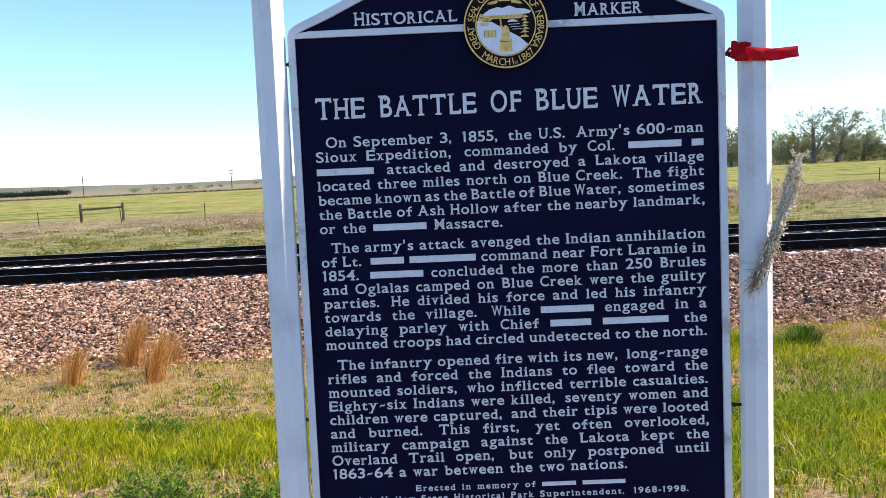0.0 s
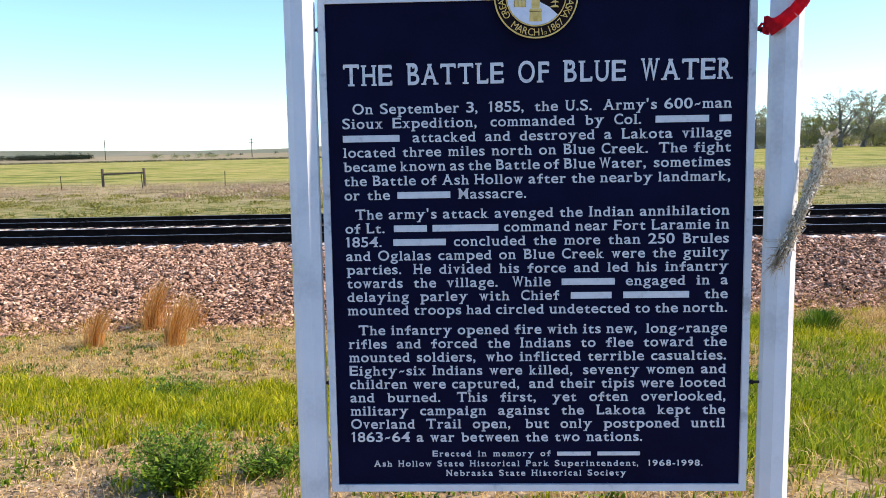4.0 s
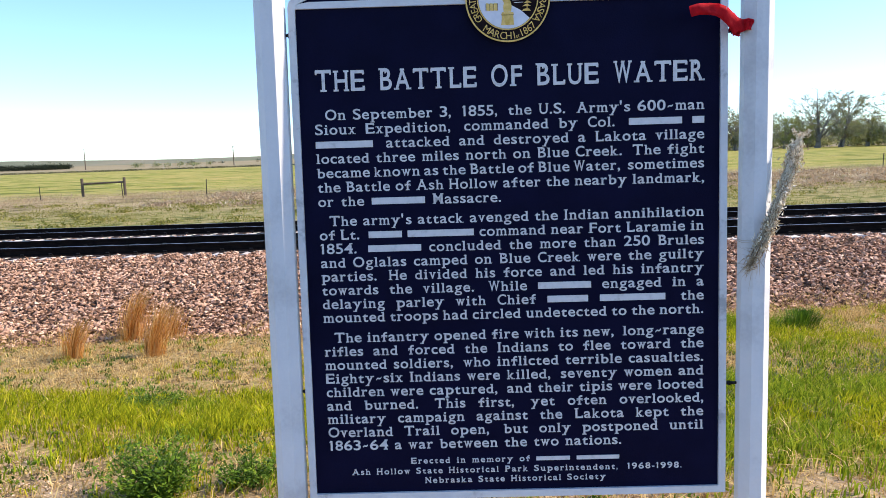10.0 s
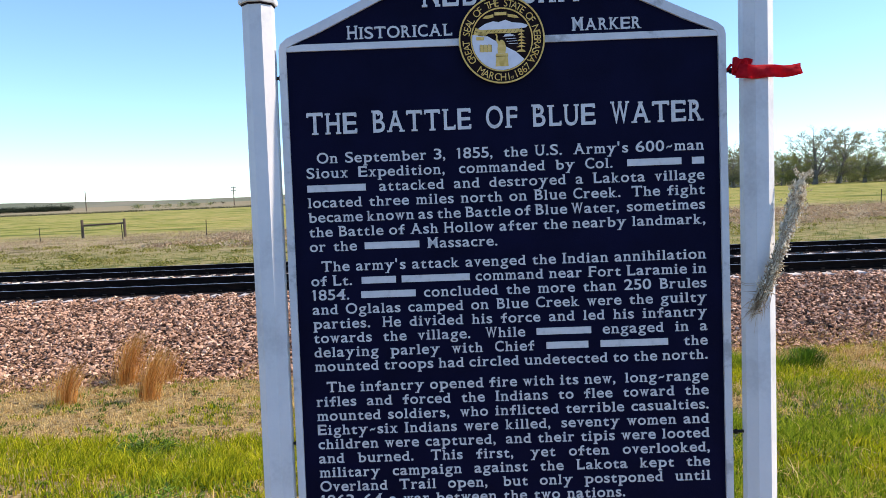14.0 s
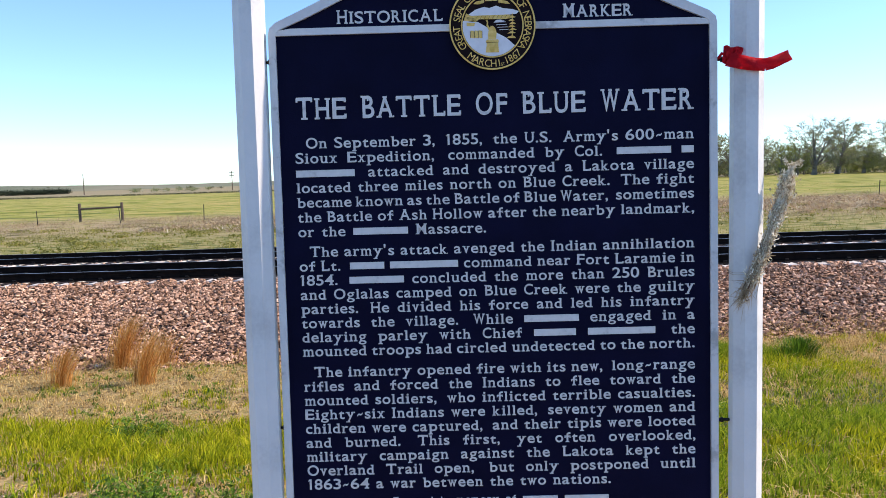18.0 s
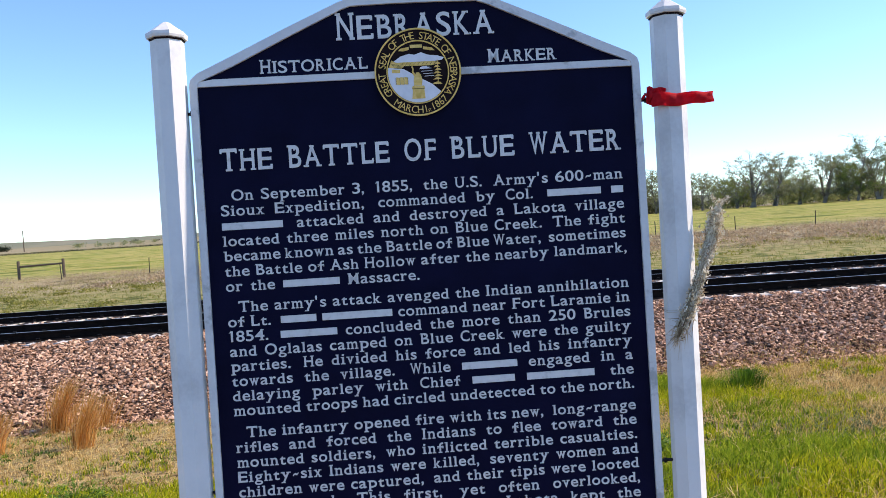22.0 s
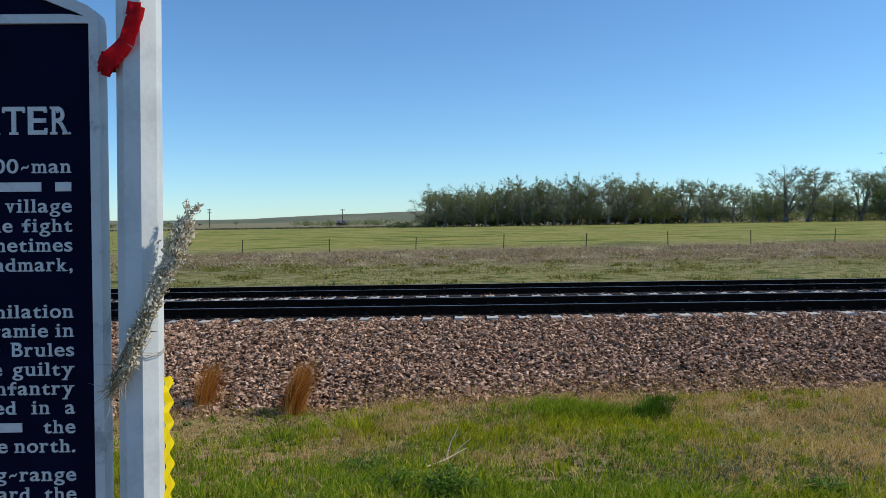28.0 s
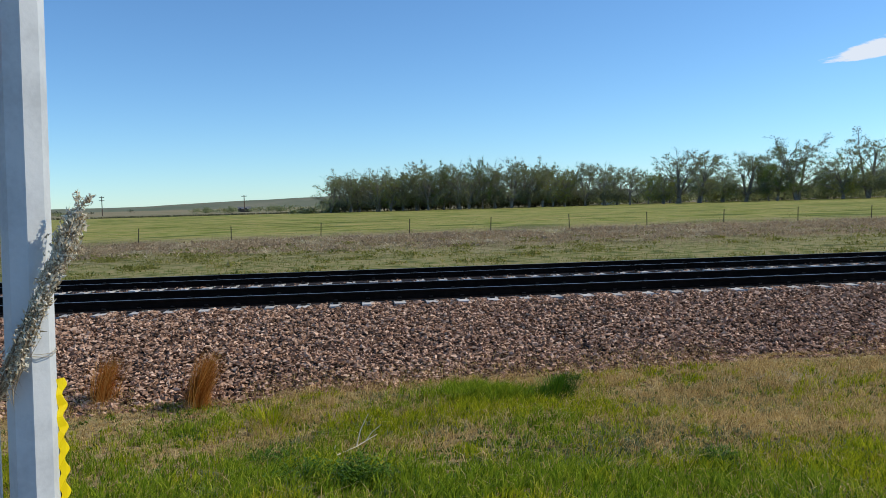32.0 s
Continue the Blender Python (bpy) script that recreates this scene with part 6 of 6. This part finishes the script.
def scrub(name, n, place, h, leaf, label, per=240, category="shrub", wide=1.0):
    """Low shrubs as clumps of small leaves, joined."""
    v, t = [], []
    for _ in range(n):
        x, y = place()
        x = x - 0.0122 * y
        z0, hh, ww = float(height(x, y)), h * tree_r.uniform(0.6, 1.2), h * wide * tree_r.uniform(0.7, 1.5)
        q = np.random.default_rng(tree_r.randrange(10 ** 6))
        d = q.normal(0, 1, (per, 3))
        d /= np.linalg.norm(d, axis=1)[:, None]
        rad = q.random(per) ** 0.4 * (0.75 + 0.35 * np.sin(d[:, 0] * 5 + d[:, 2] * 4))
        c = d * rad[:, None] * [ww, ww, hh * 0.55] + [x, y, z0 + hh * 0.45]
        a = q.normal(0, 1, (per, 3)) * 0.16 * h ** 0.5
        b = q.normal(0, 1, (per, 3)) * 0.16 * h ** 0.5
        k = sum(len(i) for i in v)
        v.append(np.stack([c, c + a, c + b], 1).reshape(-1, 3))
        t.append(np.arange(3 * per).reshape(-1, 3) + k)
    return thing(name, np_mesh(name, np.concatenate(v), np.concatenate(t)), leaf, label, category, kind="stuff")


scrub("grove_undergrowth", 90, lambda: (tree_r.uniform(-12, 66), 236 + tree_r.uniform(0, 12)), 4.6, "brush", "dark undergrowth between the trunks")
scrub("grove_undergrowth", 260, lambda: (tree_r.uniform(55, 520), 262 + tree_r.uniform(-10, 25)), 3.6, "brush", "brushy thicket behind the trees")
scrub("grove_undergrowth", 9, lambda: (tree_r.uniform(-25, -13), 229 + tree_r.uniform(0, 5)), 2.3, "foliage_olive", "low scrub at the end of the grove")
scrub("weed_tussocks", 640, lambda: (tree_r.uniform(-22, 62), 41 + 17 * tree_r.random() ** 0.8), 0.24, "weed", "tangled brown weed tussocks along the fence", 90, "weeds", 5.0)
scrub("grass_tussocks", 520, lambda: (tree_r.uniform(-40, 110), 27 + 22 * tree_r.random()), 0.16, "weed_green", "rough olive grass tussocks beyond the rails", 80, "grass", 6.0)
scrub("hedgerow", 300, lambda: (tree_r.uniform(62, 540), 242 + tree_r.uniform(-5, 22)), 5.6, "foliage_olive", "olive hedge filling the gaps between the trees")
scrub("distant_shrubs", 26, lambda: (tree_r.uniform(-95, -25), 395 + tree_r.uniform(-20, 60)), 3.4, "foliage_olive", "scattered shrubs by far farm buildings")
scrub("windbreak", 150, lambda: (tree_r.uniform(-412, -300), 520 + tree_r.uniform(-5, 10)), 4.4, "cedar", "dark distant cedar windbreak", 160, "trees")
scrub("distant_shrubs", 12, lambda: (tree_r.uniform(-196, -160), 405 + tree_r.uniform(-10, 30)), 3.2, "foliage_olive", "far shrubs round a homestead on the plain", 160)
scrub("distant_shrubs", 6, lambda: (tree_r.uniform(-300, -210), 640 + tree_r.uniform(-20, 60)), 3.0, "cedar", "far dark shrubs on the plain", 120)


# ---- far hills ----
def hills():
    def ridge(name, dist, x0, x1, prof, base, seed):
        xs = np.linspace(x0, x1, 160)
        top = np.interp(xs, [p[0] for p in prof], [p[1] for p in prof]) + 1.2 * field_noise(xs, xs * 0, 0.012, seed) + 0.6 * field_noise(xs, xs * 0, 0.05, seed + 1)
        v = []
        for f, g in ((-0.16, 0.0), (-0.10, 0.35), (-0.05, 0.8), (0.0, 1.0), (0.25, 0.9), (0.6, 0.3)):
            yy = dist * (1 + f) + 14 * field_noise(xs, xs * 0 + f * 50, 0.02, seed + 2)
            v.append(np.stack([xs * (1 + f), yy, base + (top - base) * g], 1))
        v = np.concatenate(v)
        w = len(xs)
        i = (np.arange(5)[:, None] * w + np.arange(w - 1)).ravel()
        t = np.concatenate([np.stack([i, i + 1, i + w + 1], 1), np.stack([i, i + w + 1, i + w], 1)])
        me = np_mesh(name, v, t)
        me.polygons.foreach_set("use_smooth", [True] * len(me.polygons))
        thing(name, me, "hill_grass_haze", "low grassy hills on the horizon, haze put into their colour", "hills", kind="structure")
    ridge("hill", 1500, -1700, 2600, [(-1700, 14), (-1200, 12), (-990, 11), (-714, 3), (-560, 3), (-460, 4), (-295, 10), (-147, 14), (0, 17), (400, 12), (1500, 10), (2600, 12)], -6, 3)
    ridge("hill_2", 2600, -3300, 1500, [(-3300, 30), (-2000, 22), (-1660, 13), (-1250, 4), (-845, 4), (-500, 8), (-300, 14), (1500, 20)], -6, 8)


hills()


# ---- poles, farm things ----
def utility_pole(x, y, top, arms, label):
    ob = tagged(new("utility_pole"), label, "utility pole", "far utility poles")
    z0 = float(height(x, y))
    part("pole", bm_mesh("pole", tube([(x, y, z0 - 1), (x, y, top)], [0.28, 0.2], 6)), "old_wood", ob)
    for k in range(arms):
        z = top - 0.6 - 1.6 * k
        part("crossarm", bm_mesh("crossarm", box_bm(x - 1.3, x + 1.3, y - 0.12, y + 0.12, z - 0.12, z + 0.12)), "old_wood", ob)
        for e in (-1.1, -0.5, 0.5, 1.1):
            part("insulator", bm_mesh("insulator", tube([(x + e, y, z + 0.1), (x + e, y, z + 0.45)], [0.10, 0.07], 5)), "tank_white", ob)


utility_pole(-143.5, 398, 7.8, 2, "tall wooden utility pole on the plain")
utility_pole(-73.7, 398, 6.6, 1, "wooden utility pole by the far farm")
utility_pole(-224.5, 398, 9.0, 0, "slender bare pole on the plain")


def bales():
    seg = 14
    bm = bmesh.new()
    R, L = 0.95, 0.82
    prof = [(-L, R * 0.90), (-L + 0.08, R), (L - 0.08, R), (L, R * 0.90)]
    rows = [[bm.verts.new((x, r_ * math.cos(2 * math.pi * k / seg), R + r_ * (math.sin(2 * math.pi * k / seg) if math.sin(2 * math.pi * k / seg) > -0.92 else -0.92))) for k in range(seg)] for x, r_ in prof]
    for a, b in zip(rows, rows[1:]):
        for k in range(seg):
            bm.faces.new((a[k], a[(k + 1) % seg], b[(k + 1) % seg], b[k]))
    wrap = bm_mesh("net_wrap", bm, True)
    wrap.materials.append(M["bale_wrap"])
    ends = []
    for x, e in ((-L - 0.005, 1), (L + 0.005, -1)):
        bm = bmesh.new()
        ring = [bm.verts.new((x, 0.89 * R * math.cos(2 * math.pi * k / seg), R + 0.89 * R * math.sin(2 * math.pi * k / seg))) for k in range(seg)]
        mid = bm.verts.new((x - e * 0.03, 0, R))
        for k in range(seg):
            bm.faces.new((ring[k], ring[(k + 1) % seg], mid))
        ends.append(bm_mesh("straw_end", bm))
        ends[-1].materials.append(M["bale_straw"])
    first = tagged(new("hay_bale"), "round grey-wrapped hay bale in a long row on the pasture", "hay bale", "row of hay bales")
    for nm, me in (("net_wrap", wrap), ("straw_end", ends[0]), ("straw_end", ends[1])):
        o = new(nm, me)
        o.parent = first
    r = random.Random(4)
    for k in range(31):
        x = 129.0 + 1.60 * k
        y = 147.7 + 0.01 * x + r.uniform(-0.15, 0.15)
        m = pose(x, y, float(height(x, y)) - 0.05, 0, r.uniform(-1.5, 1.5), r.uniform(-4, 4))
        if k == 0:
            first.matrix_basis = m
        else:
            copy_thing(first, m)


bales()


def tank_trailer():
    x, y = 115.7, 147.0
    z = float(height(x, y))
    ob = tagged(new("tank_trailer"), "white water tank on a small farm trailer", "trailer")
    bm = bmesh.new()
    prof = [(-1.05, 0.3), (-0.95, 0.72), (-0.6, 0.92), (0.5, 0.92), (0.85, 0.75), (0.98, 0.3)]
    rows = [[bm.verts.new((px, 0.8 * r_ * math.cos(a), 1.35 + r_ * 0.85 * math.sin(a))) for a in (2 * math.pi * k / 14 for k in range(14))] for px, r_ in prof]
    for a, b in zip(rows, rows[1:]):
        for k in range(14):
            bm.faces.new((a[k], a[(k + 1) % 14], b[(k + 1) % 14], b[k]))
    bm.faces.new(rows[0]); bm.faces.new(rows[-1])
    part("tank", bm_mesh("tank", bm, True), "tank_white", ob, "white plastic tank")
    part("hatch", bm_mesh("hatch", tube([(0, 0, 2.1), (0, 0, 2.25)], [0.25, 0.22], 10)), "black_rubber", ob)
    part("chassis", bm_mesh("chassis", box_bm(-1.3, 1.1, -0.7, 0.7, 0.55, 0.7)), "black_steel", ob)
    part("drawbar", bm_mesh("drawbar", tube([(1.0, 0, 0.6), (2.3, 0, 0.45)], [0.07, 0.06], 6)), "black_steel", ob)
    for sx in (-0.75, 0.55):
        for sy in (-0.85, 0.85):
            w = part("wheel", bm_mesh("wheel", tube([(sx, sy - 0.12, 0.38), (sx, sy + 0.12, 0.38)], [0.38, 0.38], 14)), "black_rubber", ob)
    ob.location = (x, y, z)


tank_trailer()


def farmhouse(x, y, w, d, h, label, wall="tank_white"):
    ob = tagged(new("farmhouse"), label, "house", "far farm buildings")
    z = float(height(x, y))
    part("wall", bm_mesh("wall", box_bm(-w / 2, w / 2, -d / 2, d / 2, 0, h)), wall, ob)
    bm = bmesh.new()
    a = [bm.verts.new(p) for p in ((-w / 2 - .4, -d / 2 - .4, h), (-w / 2 - .4, d / 2 + .4, h), (-w / 2 - .4, 0, h + d * .32))]
    b = [bm.verts.new((p.co.x + w + .8, p.co.y, p.co.z)) for p in a]
    bm.faces.new(a); bm.faces.new(b[::-1])
    for k in range(3):
        bm.faces.new((a[k], a[(k + 1) % 3], b[(k + 1) % 3], b[k]))
    part("roof", bm_mesh("roof", bm), "roof_grey", ob)
    for wx in (-w * 0.28, w * 0.22):
        part("window", bm_mesh("window", box_bm(wx - .5, wx + .5, -d / 2 - .05, -d / 2 + .05, 1.0, 2.2)), "window_glass", ob)
    ob.location = (x, y, z)


farmhouse(71, 247, 5, 4, 1.9, "small white farmhouse half hidden by trees")
farmhouse(-78, 420, 6, 4, 1.6, "low far weathered farm shed on the plain", "old_wood")

motions()
